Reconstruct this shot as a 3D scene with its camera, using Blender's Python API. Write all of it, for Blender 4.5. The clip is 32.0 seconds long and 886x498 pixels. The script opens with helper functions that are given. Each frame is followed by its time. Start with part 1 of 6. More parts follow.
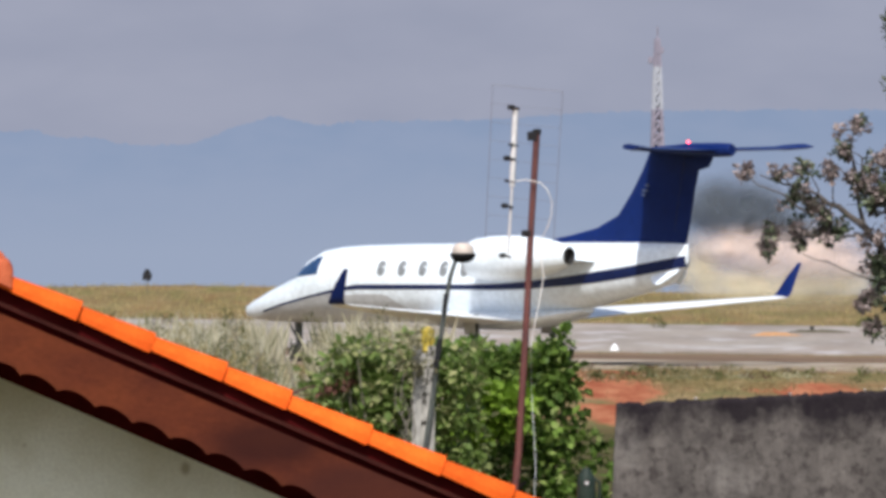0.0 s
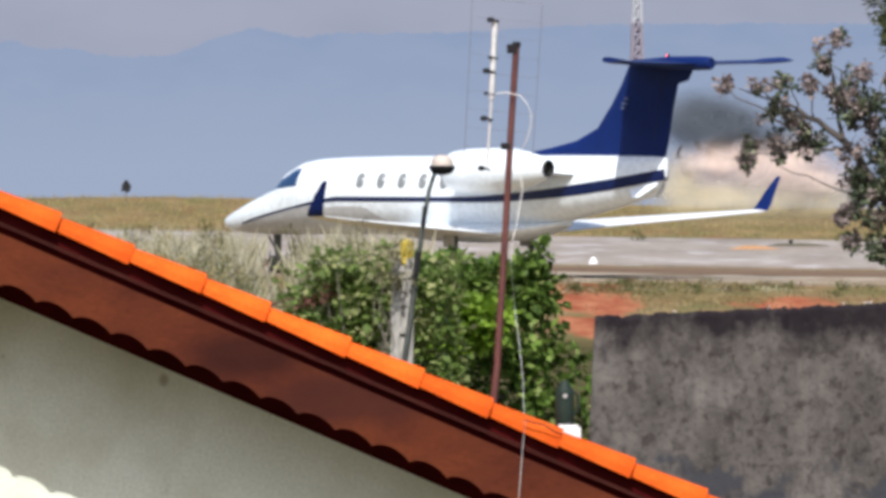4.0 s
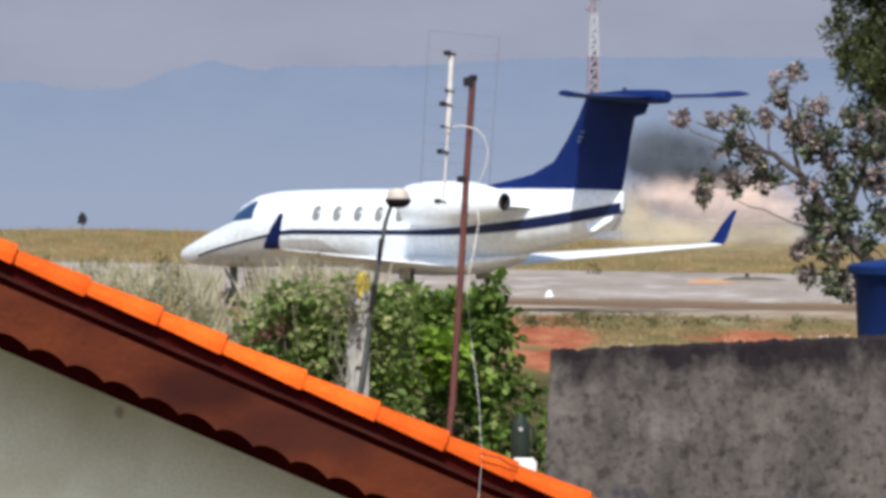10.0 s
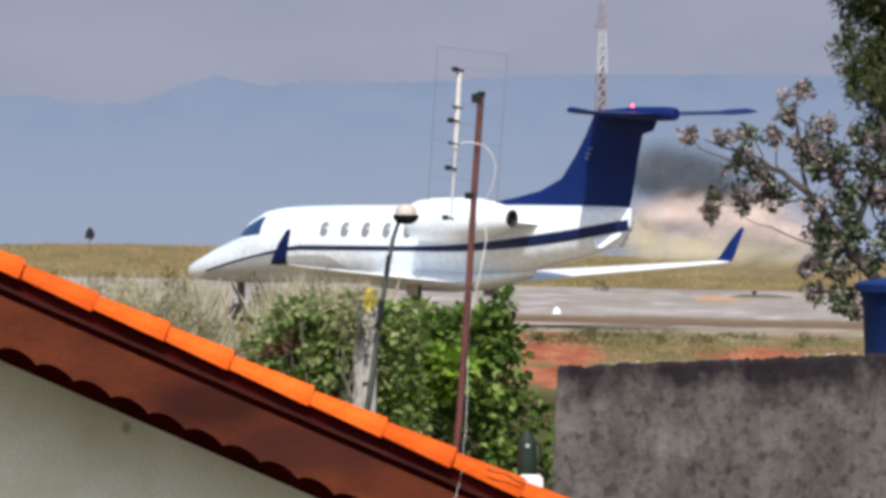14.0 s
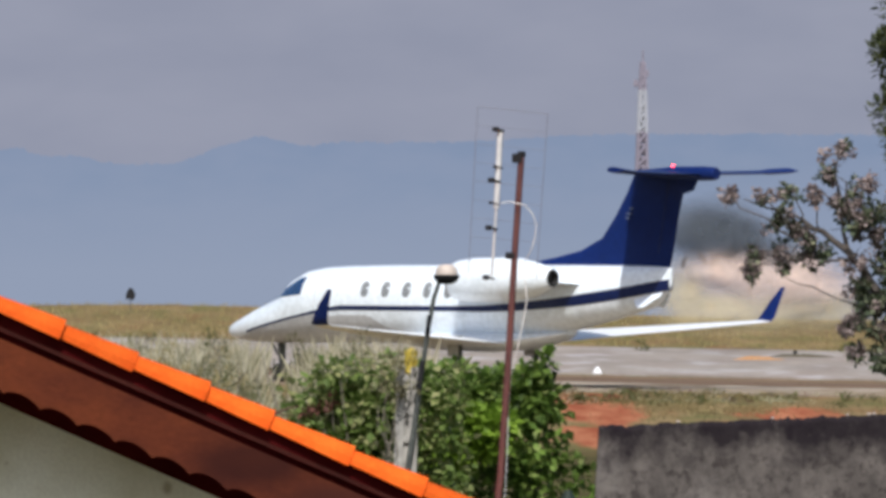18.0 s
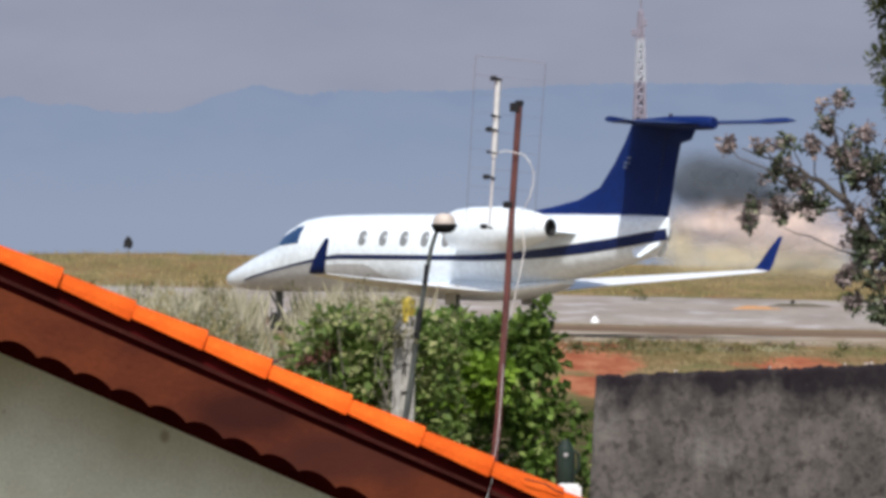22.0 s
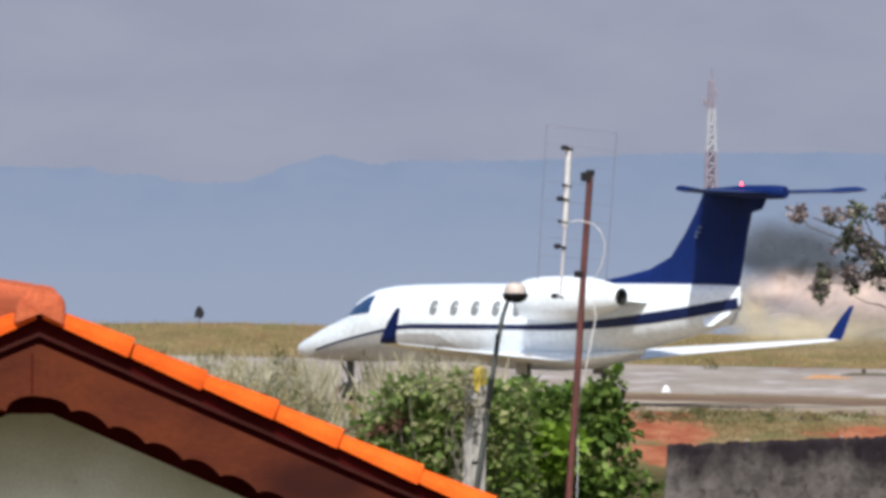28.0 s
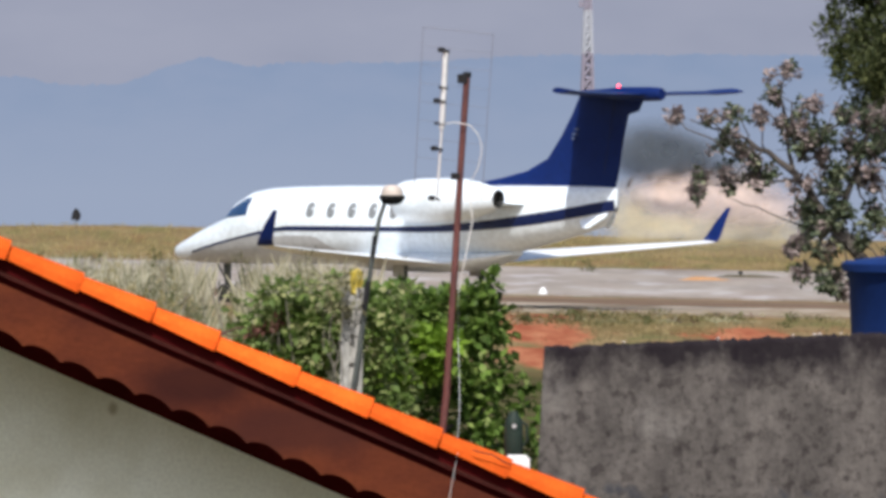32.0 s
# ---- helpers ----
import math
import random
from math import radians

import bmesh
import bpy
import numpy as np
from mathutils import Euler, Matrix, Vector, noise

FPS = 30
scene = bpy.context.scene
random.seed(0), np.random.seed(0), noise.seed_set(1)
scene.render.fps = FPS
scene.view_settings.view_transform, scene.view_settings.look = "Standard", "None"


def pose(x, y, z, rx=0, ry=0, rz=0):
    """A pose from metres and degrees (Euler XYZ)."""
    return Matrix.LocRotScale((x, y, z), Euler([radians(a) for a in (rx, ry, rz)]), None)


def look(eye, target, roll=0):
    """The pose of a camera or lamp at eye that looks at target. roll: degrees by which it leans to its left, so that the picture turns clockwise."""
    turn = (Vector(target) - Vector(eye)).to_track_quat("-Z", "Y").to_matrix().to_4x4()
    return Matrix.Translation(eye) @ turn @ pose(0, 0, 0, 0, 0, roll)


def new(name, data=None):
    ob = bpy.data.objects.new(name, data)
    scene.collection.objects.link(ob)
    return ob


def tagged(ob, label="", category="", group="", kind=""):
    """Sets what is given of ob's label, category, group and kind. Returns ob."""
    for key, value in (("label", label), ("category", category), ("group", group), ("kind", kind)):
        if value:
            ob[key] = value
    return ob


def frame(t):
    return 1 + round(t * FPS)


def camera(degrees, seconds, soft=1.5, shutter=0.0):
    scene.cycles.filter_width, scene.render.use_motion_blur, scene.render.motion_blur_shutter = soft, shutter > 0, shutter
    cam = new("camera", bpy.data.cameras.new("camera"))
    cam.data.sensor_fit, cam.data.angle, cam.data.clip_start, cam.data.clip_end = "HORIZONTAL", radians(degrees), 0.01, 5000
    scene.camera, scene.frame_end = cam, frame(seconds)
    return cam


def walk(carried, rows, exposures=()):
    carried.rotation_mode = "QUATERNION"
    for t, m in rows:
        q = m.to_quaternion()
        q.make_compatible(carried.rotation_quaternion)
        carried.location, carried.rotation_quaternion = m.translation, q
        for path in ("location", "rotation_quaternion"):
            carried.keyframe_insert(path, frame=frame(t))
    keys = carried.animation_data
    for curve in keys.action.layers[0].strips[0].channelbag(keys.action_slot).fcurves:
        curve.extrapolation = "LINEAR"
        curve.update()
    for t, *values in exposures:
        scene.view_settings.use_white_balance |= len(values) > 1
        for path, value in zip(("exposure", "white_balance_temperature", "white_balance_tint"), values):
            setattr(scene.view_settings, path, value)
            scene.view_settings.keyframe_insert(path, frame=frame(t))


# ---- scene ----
# The camera stands on an upper floor and only turns: seconds, yaw, pitch, roll in degrees.
cam = camera(3.0, 32.0, soft=3.75)
EYE = 6.0
TILT = -0.461
TURNS = [
    (0, 0.0000, 0.0000, 0.00), (0.3, 0.0178, -0.0160, 0.03), (0.5, 0.0113, 0.0105, 0.05),
    (0.8, -0.0179, -0.0457, 0.14), (1, -0.0336, -0.0804, 0.20), (1.3, -0.0904, -0.1328, 0.21),
    (1.5, -0.0707, -0.1642, 0.21), (1.8, -0.1139, -0.1966, 0.23), (2, -0.1213, -0.2095, 0.25),
    (2.3, -0.1086, -0.2082, 0.27), (2.5, -0.1075, -0.2210, 0.29), (2.8, -0.0954, -0.2162, 0.29),
    (3, -0.1055, -0.2078, 0.29), (3.3, -0.0968, -0.2314, 0.23), (3.5, -0.0898, -0.2524, 0.19),
    (5.5, -0.0116, -0.3553, 0.24), (5.8, -0.0387, -0.3167, 0.21), (6, -0.0341, -0.2900, 0.19),
    (6.3, -0.0375, -0.2602, 0.12), (6.5, -0.0478, -0.2526, 0.07), (6.8, -0.0497, -0.2080, 0.18),
    (7, -0.0673, -0.1864, 0.25), (7.3, -0.0735, -0.1452, 0.27), (7.5, -0.0754, -0.1506, 0.29),
    (7.8, -0.0915, -0.1491, 0.31), (8, -0.0980, -0.1525, 0.33), (8.3, -0.1282, -0.1834, 0.33),
    (8.5, -0.1544, -0.1756, 0.33), (8.8, -0.1829, -0.1736, 0.37), (9, -0.2034, -0.1932, 0.40),
    (9.3, -0.2063, -0.1926, 0.38), (9.5, -0.2329, -0.2102, 0.37), (9.8, -0.2156, -0.1791, 0.35),
    (10, -0.2199, -0.1840, 0.33), (10.3, -0.2260, -0.1393, 0.26), (10.5, -0.2290, -0.1391, 0.21),
    (10.8, -0.1953, -0.0989, 0.29), (11, -0.1887, -0.0917, 0.34), (11.3, -0.1765, -0.0684, 0.37),
    (11.5, -0.1651, -0.0922, 0.39), (11.8, -0.1715, -0.0957, 0.46), (12, -0.1629, -0.0978, 0.51),
    (12.3, -0.1485, -0.0881, 0.49), (12.5, -0.1779, -0.0916, 0.47), (12.8, -0.1730, -0.0898, 0.42),
    (13, -0.1770, -0.0745, 0.39), (13.3, -0.2022, -0.0532, 0.47), (13.5, -0.2176, -0.0791, 0.53),
    (15.5, -0.1192, -0.1657, 0.49), (15.8, -0.1216, -0.1638, 0.45), (16, -0.1024, -0.1515, 0.42),
    (16.3, -0.0804, -0.0902, 0.40), (16.5, -0.0854, -0.0736, 0.38), (16.8, -0.0447, -0.0325, 0.36),
    (17, -0.0643, -0.0150, 0.34), (17.3, -0.0535, 0.0645, 0.33), (17.5, -0.0568, 0.0794, 0.33),
    (17.8, -0.0519, 0.0835, 0.41), (18, -0.0546, 0.0731, 0.46), (18.3, -0.0408, 0.0464, 0.47),
    (18.5, -0.0517, -0.0128, 0.47), (18.8, -0.0800, -0.0557, 0.43), (19, -0.0789, -0.0784, 0.41),
    (19.3, -0.0592, -0.0849, 0.46), (19.5, -0.0381, -0.1089, 0.49), (19.8, -0.0434, -0.0964, 0.39),
    (20, -0.0308, -0.1014, 0.32), (20.3, -0.0143, -0.0771, 0.28), (20.5, -0.0104, -0.0719, 0.26),
    (20.8, -0.0251, -0.0228, 0.23), (21, -0.0065, -0.0391, 0.21), (21.3, -0.0069, -0.0330, 0.35),
    (21.5, -0.0128, -0.0444, 0.44), (21.8, -0.0467, -0.0760, 0.51), (22, -0.0641, -0.0994, 0.55),
    (22.3, -0.0762, -0.1242, 0.50), (22.5, -0.0687, -0.1337, 0.47), (22.8, -0.0739, -0.1162, 0.46),
    (23, -0.0882, -0.1165, 0.46), (23.3, -0.0940, -0.0943, 0.35), (23.5, -0.0676, -0.0594, 0.28),
    (23.8, -0.0546, 0.0214, 0.35), (24, -0.0235, 0.0514, 0.39), (24.3, -0.0449, 0.0523, 0.35),
    (24.5, -0.0468, 0.0553, 0.33), (26.5, -0.0455, 0.0228, 0.48), (26.8, 0.0393, 0.0392, 0.50),
    (27, 0.0758, 0.0445, 0.51), (27.3, 0.1093, 0.0409, 0.44), (27.5, 0.1291, 0.0667, 0.40),
    (27.8, 0.1681, 0.1028, 0.45), (28, 0.1787, 0.1338, 0.49), (28.2, 0.1851, 0.1653, 0.51),
    (28.35, 0.1853, 0.1939, 0.52), (28.5, 0.1759, 0.1501, 0.53), (28.8, 0.0845, 0.0986, 0.60),
    (29, 0.0311, 0.0737, 0.64), (29.3, -0.0834, -0.0219, 0.54), (29.5, -0.1322, -0.0665, 0.47),
    (29.8, -0.1592, -0.0982, 0.50), (30, -0.1774, -0.1582, 0.52), (30.3, -0.1898, -0.1658, 0.57),
    (30.5, -0.1832, -0.1625, 0.61), (30.8, -0.1747, -0.1618, 0.45), (31, -0.1701, -0.1762, 0.34),
    (31.3, -0.1976, -0.1615, 0.39), (31.5, -0.2155, -0.1860, 0.43), (32, -0.2412, -0.1944, 0.44),
]
walk(cam, [(t, pose(0, 0, EYE, 90 + TILT + pitch, 0, yaw) @ pose(0, 0, 0, 0, 0, roll)) for t, yaw, pitch, roll in TURNS],
     [(0, 0.0, 6350, 10), (1, -0.12, 6350, 10), (2, 0.0, 6350, 10), (3, 0.0, 6350, 10), (5.5, 0.3, 6350, 10), (6, 0.3, 6350, 10), (7, 0.09, 6350, 10), (8, 0.0, 6350, 10), (11, 0.05, 6350, 10), (13, 0.0, 6350, 10),
      (17, 0.0, 6350, 10), (18, -0.18, 6350, 10), (19, -0.08, 6350, 10), (21, -0.06, 6350, 10), (22, -0.14, 6350, 10), (24, 0.0, 6350, 10), (27, -0.12, 6350, 10), (28, -0.03, 6350, 10), (29, -0.22, 6350, 10),
      (30, -0.13, 6350, 10), (31, 0.0, 6350, 10), (32, 0.0, 6350, 10)])

# ---- light ----
SUN_WAY = Vector((-0.044, -0.648, 0.761)).normalized()
world = bpy.data.worlds.new("world")
scene.world = world
world.use_nodes = True
wn = world.node_tree.nodes
sky = wn.new("ShaderNodeTexSky")
sky.sky_type = "NISHITA"
sky.sun_disc = False
sky.sun_elevation = math.asin(SUN_WAY.z)
sky.sun_rotation = radians(184)
sky.dust_density = 3.0
wn["Background"].inputs["Strength"].default_value = 0.13
world.node_tree.links.new(sky.outputs[0], wn["Background"].inputs["Color"])
sun_data = bpy.data.lights.new("sun", "SUN")
sun_data.energy, sun_data.angle, sun_data.color = 4.7, radians(0.5), (1.0, 0.972, 0.905)
sun = new("sun", sun_data)
sun.matrix_world = look(SUN_WAY * 300, (0, 0, 0))


# ---- materials ----
def ramp(nt, fac, stops):
    r = nt.nodes.new("ShaderNodeValToRGB")
    while len(r.color_ramp.elements) < len(stops):
        r.color_ramp.elements.new(0.5)
    for e, (p, c) in zip(r.color_ramp.elements, stops):
        e.position, e.color = p, (*c, 1)
    nt.links.new(fac, r.inputs[0])
    return r.outputs[0]


def noise_tex(nt, scale, detail=4.0, rough=0.55, stretch=(1, 1, 1)):
    co = nt.nodes.new("ShaderNodeTexCoord")
    mp = nt.nodes.new("ShaderNodeMapping")
    mp.inputs["Scale"].default_value = stretch
    n = nt.nodes.new("ShaderNodeTexNoise")
    n.inputs["Scale"].default_value, n.inputs["Detail"].default_value, n.inputs["Roughness"].default_value = scale, detail, rough
    nt.links.new(co.outputs["Object"], mp.inputs[0])
    nt.links.new(mp.outputs[0], n.inputs["Vector"])
    return n.outputs["Fac"]


def mixed(nt, fac, a, b, kind="MIX"):
    m = nt.nodes.new("ShaderNodeMix")
    m.data_type, m.blend_type = "RGBA", kind
    for sock, v in ((m.inputs[0], fac), (m.inputs[6], a), (m.inputs[7], b)):
        if isinstance(v, (int, float)):
            sock.default_value = v
        elif isinstance(v, tuple):
            sock.default_value = (*v, 1)
        else:
            nt.links.new(v, sock)
    return m.outputs[2]


def mat(name, dark, light, rough=0.6, metal=0.0, scale=6.0, fine=40.0, bump=0.2, stretch=(1, 1, 1), vary=0.0, island=0.0, clear=0.0, glow=None, spec=0.5):
    """A surface between two colours: broad patches, fine grain and relief."""
    m = bpy.data.materials.new(name)
    m.use_nodes = True
    nt = m.node_tree
    b = nt.nodes["Principled BSDF"]
    broad = noise_tex(nt, scale, 5, 0.6, stretch)
    grain = noise_tex(nt, fine, 3, 0.6, stretch)
    col = ramp(nt, broad, [(0.3, dark), (0.7, light)])
    grey = ramp(nt, grain, [(0.25, (0.72, 0.72, 0.72)), (0.75, (1.12, 1.12, 1.12))])
    col = mixed(nt, 0.7, col, grey, "MULTIPLY")
    if vary:
        info = nt.nodes.new("ShaderNodeObjectInfo")
        col = mixed(nt, 1.0, col, ramp(nt, info.outputs["Random"], [(0, (1 - vary,) * 3), (1, (1 + vary * 0.4,) * 3)]), "MULTIPLY")
    if island:
        geo = nt.nodes.new("ShaderNodeNewGeometry")
        col = mixed(nt, 1.0, col, ramp(nt, geo.outputs["Random Per Island"], [(0, (1 - island,) * 3), (1, (1 + island * 0.5,) * 3)]), "MULTIPLY")
    nt.links.new(col, b.inputs["Base Color"])
    b.inputs["Roughness"].default_value, b.inputs["Metallic"].default_value = rough, metal
    b.inputs["Coat Weight"].default_value = clear
    b.inputs["Specular IOR Level"].default_value = spec
    if bump:
        bp = nt.nodes.new("ShaderNodeBump")
        bp.inputs["Strength"].default_value, bp.inputs["Distance"].default_value = bump, 0.01
        nt.links.new(grain, bp.inputs["Height"])
        nt.links.new(bp.outputs[0], b.inputs["Normal"])
    if glow:
        b.inputs["Emission Color"].default_value, b.inputs["Emission Strength"].default_value = (*glow[0], 1), glow[1]
    return m


def leaf_mat(name, stops, through_light=0.42, rough=0.55):
    m = bpy.data.materials.new(name)
    m.use_nodes = True
    nt = m.node_tree
    b = nt.nodes["Principled BSDF"]
    geo = nt.nodes.new("ShaderNodeNewGeometry")
    col = ramp(nt, geo.outputs["Random Per Island"], stops)
    big = ramp(nt, noise_tex(nt, 2.2, 2), [(0.3, (0.7, 0.7, 0.7)), (0.7, (1.15, 1.15, 1.15))])
    col = mixed(nt, 1.0, col, big, "MULTIPLY")
    nt.links.new(col, b.inputs["Base Color"])
    b.inputs["Roughness"].default_value = rough
    b.inputs["Specular IOR Level"].default_value = 0.25
    tl = nt.nodes.new("ShaderNodeBsdfTranslucent")
    nt.links.new(col, tl.inputs["Color"])
    mx = nt.nodes.new("ShaderNodeMixShader")
    mx.inputs[0].default_value = through_light
    nt.links.new(b.outputs[0], mx.inputs[1])
    nt.links.new(tl.outputs[0], mx.inputs[2])
    nt.links.new(mx.outputs[0], nt.nodes["Material Output"].inputs[0])
    return m


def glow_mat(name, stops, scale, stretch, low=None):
    """Far air: haze put into plain glow, a little uneven; low tints the foot."""
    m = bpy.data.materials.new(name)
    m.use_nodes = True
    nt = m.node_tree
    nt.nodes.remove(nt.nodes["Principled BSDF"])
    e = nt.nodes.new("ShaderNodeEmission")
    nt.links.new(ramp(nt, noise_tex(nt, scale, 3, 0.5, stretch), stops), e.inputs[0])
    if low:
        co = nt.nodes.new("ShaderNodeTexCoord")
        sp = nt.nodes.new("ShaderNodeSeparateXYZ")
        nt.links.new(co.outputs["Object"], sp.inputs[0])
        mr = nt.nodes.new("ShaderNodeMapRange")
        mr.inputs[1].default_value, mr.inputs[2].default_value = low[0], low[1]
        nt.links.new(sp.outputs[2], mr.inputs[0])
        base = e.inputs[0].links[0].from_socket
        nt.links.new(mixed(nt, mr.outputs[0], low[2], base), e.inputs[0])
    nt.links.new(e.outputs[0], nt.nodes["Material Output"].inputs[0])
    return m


M = {}
M["tile"] = mat("clay_tile", (0.66, 0.082, 0.008), (0.80, 0.134, 0.016), 0.85, scale=5, fine=60, bump=0.3, vary=0.26, spec=0.1)
M["tile_old"] = mat("weathered_clay", (0.44, 0.10, 0.028), (0.66, 0.18, 0.055), 0.9, scale=12, fine=60, bump=0.8, spec=0.1)
M["cap"] = mat("stained_ridge_clay", (0.36, 0.075, 0.034), (0.64, 0.165, 0.075), 0.9, scale=14, fine=70, bump=0.8, spec=0.1)
M["fascia"] = mat("brown_stained_board", (0.055, 0.015, 0.011), (0.142, 0.037, 0.0155), 0.9, scale=1.5, fine=30, bump=0.15, stretch=(1, 1, 2), spec=0.05)
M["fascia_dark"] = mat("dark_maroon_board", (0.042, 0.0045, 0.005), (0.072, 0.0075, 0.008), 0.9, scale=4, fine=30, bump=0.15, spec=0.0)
M["plaster"] = mat("pale_green_plaster", (0.75, 0.785, 0.685), (0.83, 0.865, 0.775), 0.9, scale=1.5, fine=70, bump=0.15)
M["concrete"] = mat("rough_grey_render", (0.072, 0.064, 0.061), (0.158, 0.140, 0.130), 0.95, scale=3.4, fine=26, bump=0.8, stretch=(1, 1, 0.75), spec=0.05)
M["post"] = mat("weathered_concrete_post", (0.20, 0.19, 0.18), (0.56, 0.54, 0.50), 0.9, scale=7, fine=40, bump=0.5, stretch=(1, 1, 0.4))
M["emblem"] = mat("faded_emblem_paint", (0.10, 0.13, 0.20), (0.15, 0.18, 0.26), 0.6, bump=0, spec=0.2)
M["rust"] = mat("rusty_steel_pipe", (0.085, 0.030, 0.030), (0.165, 0.058, 0.050), 0.7, 0.2, scale=9, fine=70, bump=0.3)
M["alu"] = mat("pale_coated_aluminium", (0.52, 0.52, 0.53), (0.70, 0.70, 0.70), 0.5, 0.0, scale=6, fine=60, bump=0.05)
M["wire_grey"] = mat("thin_grey_wire", (0.15, 0.16, 0.21), (0.20, 0.215, 0.27), 0.6, 0.0, bump=0)
M["cable"] = mat("white_cable", (0.66, 0.66, 0.64), (0.80, 0.80, 0.78), 0.5, bump=0)
M["black"] = mat("black_plastic", (0.012, 0.012, 0.014), (0.025, 0.025, 0.028), 0.7, bump=0, spec=0.15)
M["jug"] = mat("dark_green_plastic", (0.016, 0.028, 0.022), (0.026, 0.042, 0.034), 0.6, bump=0, spec=0.2)
M["cream"] = mat("cream_enamel", (0.52, 0.44, 0.39), (0.65, 0.57, 0.50), 0.5, bump=0.05)
M["pole_dark"] = mat("dark_painted_pipe", (0.05, 0.055, 0.055), (0.10, 0.11, 0.10), 0.6, 0.2, scale=9, bump=0.1)
M["tank"] = mat("blue_plastic_tank", (0.005, 0.018, 0.09), (0.009, 0.030, 0.135), 0.6, scale=3, fine=30, bump=0.05, spec=0.15)
M["white_box"] = mat("white_plastic", (0.70, 0.72, 0.74), (0.82, 0.83, 0.84), 0.5, bump=0)
M["jet_white"] = mat("gloss_white_paint", (0.77, 0.845, 0.92), (0.83, 0.89, 0.96), 0.3, scale=0.7, fine=8, bump=0, clear=0.4)
M["wing_white"] = mat("white_wing_paint", (0.86, 0.88, 0.90), (0.91, 0.92, 0.94), 0.4, scale=0.7, fine=8, bump=0, clear=0.2)
M["jet_blue"] = mat("gloss_navy_paint", (0.0035, 0.013, 0.088), (0.006, 0.021, 0.122), 0.45, scale=0.8, fine=8, bump=0, clear=0.0, spec=0.15)
M["jet_line"] = mat("dark_navy_stripe_paint", (0.004, 0.010, 0.055), (0.006, 0.016, 0.08), 0.4, bump=0, spec=0.3)
M["jet_grey"] = mat("bare_metal", (0.42, 0.42, 0.43), (0.55, 0.55, 0.56), 0.35, 0.7, scale=3, bump=0)
M["jet_hot"] = mat("sooty_nozzle", (0.02, 0.02, 0.022), (0.05, 0.05, 0.05), 0.6, 0.4, scale=6, bump=0)
M["jet_glass"] = mat("dark_blue_glass", (0.010, 0.035, 0.10), (0.02, 0.06, 0.16), 0.06, scale=1.5, fine=5, bump=0, clear=1.0)
M["cabin_glass"] = mat("grey_cabin_window", (0.17, 0.18, 0.19), (0.25, 0.26, 0.27), 0.35, bump=0)
M["tyre"] = mat("black_rubber", (0.012, 0.012, 0.012), (0.028, 0.027, 0.026), 0.85, bump=0.1)
M["beacon"] = mat("red_beacon_glass", (0.6, 0.02, 0.03), (0.7, 0.03, 0.04), 0.2, bump=0, glow=((1.0, 0.08, 0.13), 10.0))
M["beacon_off"] = mat("dark_red_lens", (0.12, 0.012, 0.03), (0.16, 0.02, 0.04), 0.2, bump=0)
M["bark"] = mat("dark_bark", (0.045, 0.038, 0.035), (0.12, 0.10, 0.088), 0.9, scale=8, fine=40, bump=0.8, stretch=(1, 1, 0.3))
M["bark_pale"] = mat("pale_bark", (0.13, 0.11, 0.09), (0.26, 0.23, 0.19), 0.9, scale=8, fine=40, bump=0.8, stretch=(1, 1, 0.3))
M["leaf"] = leaf_mat("broad_green_leaf", [(0, (0.040, 0.070, 0.013)), (0.5, (0.118, 0.200, 0.036)), (0.85, (0.20, 0.30, 0.06)), (1, (0.32, 0.38, 0.12))])
M["leaf_bright"] = leaf_mat("light_green_leaf", [(0, (0.15, 0.25, 0.022)), (1, (0.26, 0.40, 0.05))], 0.4)
M["leaf_olive"] = leaf_mat("dusty_olive_leaf", [(0, (0.085, 0.140, 0.028)), (0.5, (0.205, 0.29, 0.075)), (1, (0.45, 0.45, 0.21))])
M["leaf_dark"] = leaf_mat("dark_needle", [(0, (0.045, 0.060, 0.026)), (0.6, (0.095, 0.115, 0.045)), (1, (0.16, 0.17, 0.07))], 0.3)
M["leaf_mixed"] = leaf_mat("dull_green_leaf", [(0, (0.045, 0.065, 0.040)), (0.6, (0.125, 0.155, 0.09)), (1, (0.30, 0.31, 0.20))], 0.3)
M["bloom"] = leaf_mat("faded_pink_blossom", [(0, (0.19, 0.145, 0.14)), (0.5, (0.33, 0.26, 0.25)), (1, (0.52, 0.43, 0.41))], 0.35)
M["straw"] = leaf_mat("dry_grass_blade", [(0, (0.24, 0.185, 0.075)), (0.5, (0.43, 0.345, 0.145)), (1, (0.56, 0.47, 0.23))], 0.4, 0.8)
M["faded_straw"] = leaf_mat("faded_ochre_blade", [(0, (0.20, 0.155, 0.07)), (0.5, (0.31, 0.245, 0.115)), (1, (0.42, 0.345, 0.18))], 0.4, 0.9)
M["pale_straw"] = leaf_mat("bleached_grass_blade", [(0, (0.26, 0.24, 0.14)), (0.5, (0.44, 0.41, 0.27)), (1, (0.58, 0.54, 0.40))], 0.4, 0.9)
M["hay"] = leaf_mat("pale_hay_blade", [(0, (0.48, 0.42, 0.28)), (0.5, (0.66, 0.60, 0.43)), (1, (0.78, 0.73, 0.57))], 0.55, 0.9)
M["verge_straw"] = leaf_mat("dull_grass_blade", [(0, (0.06, 0.05, 0.03)), (0.5, (0.10, 0.085, 0.05)), (1, (0.17, 0.14, 0.085))], 0.3, 0.9)
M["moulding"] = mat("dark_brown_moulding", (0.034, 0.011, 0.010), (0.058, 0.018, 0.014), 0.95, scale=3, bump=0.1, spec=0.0)
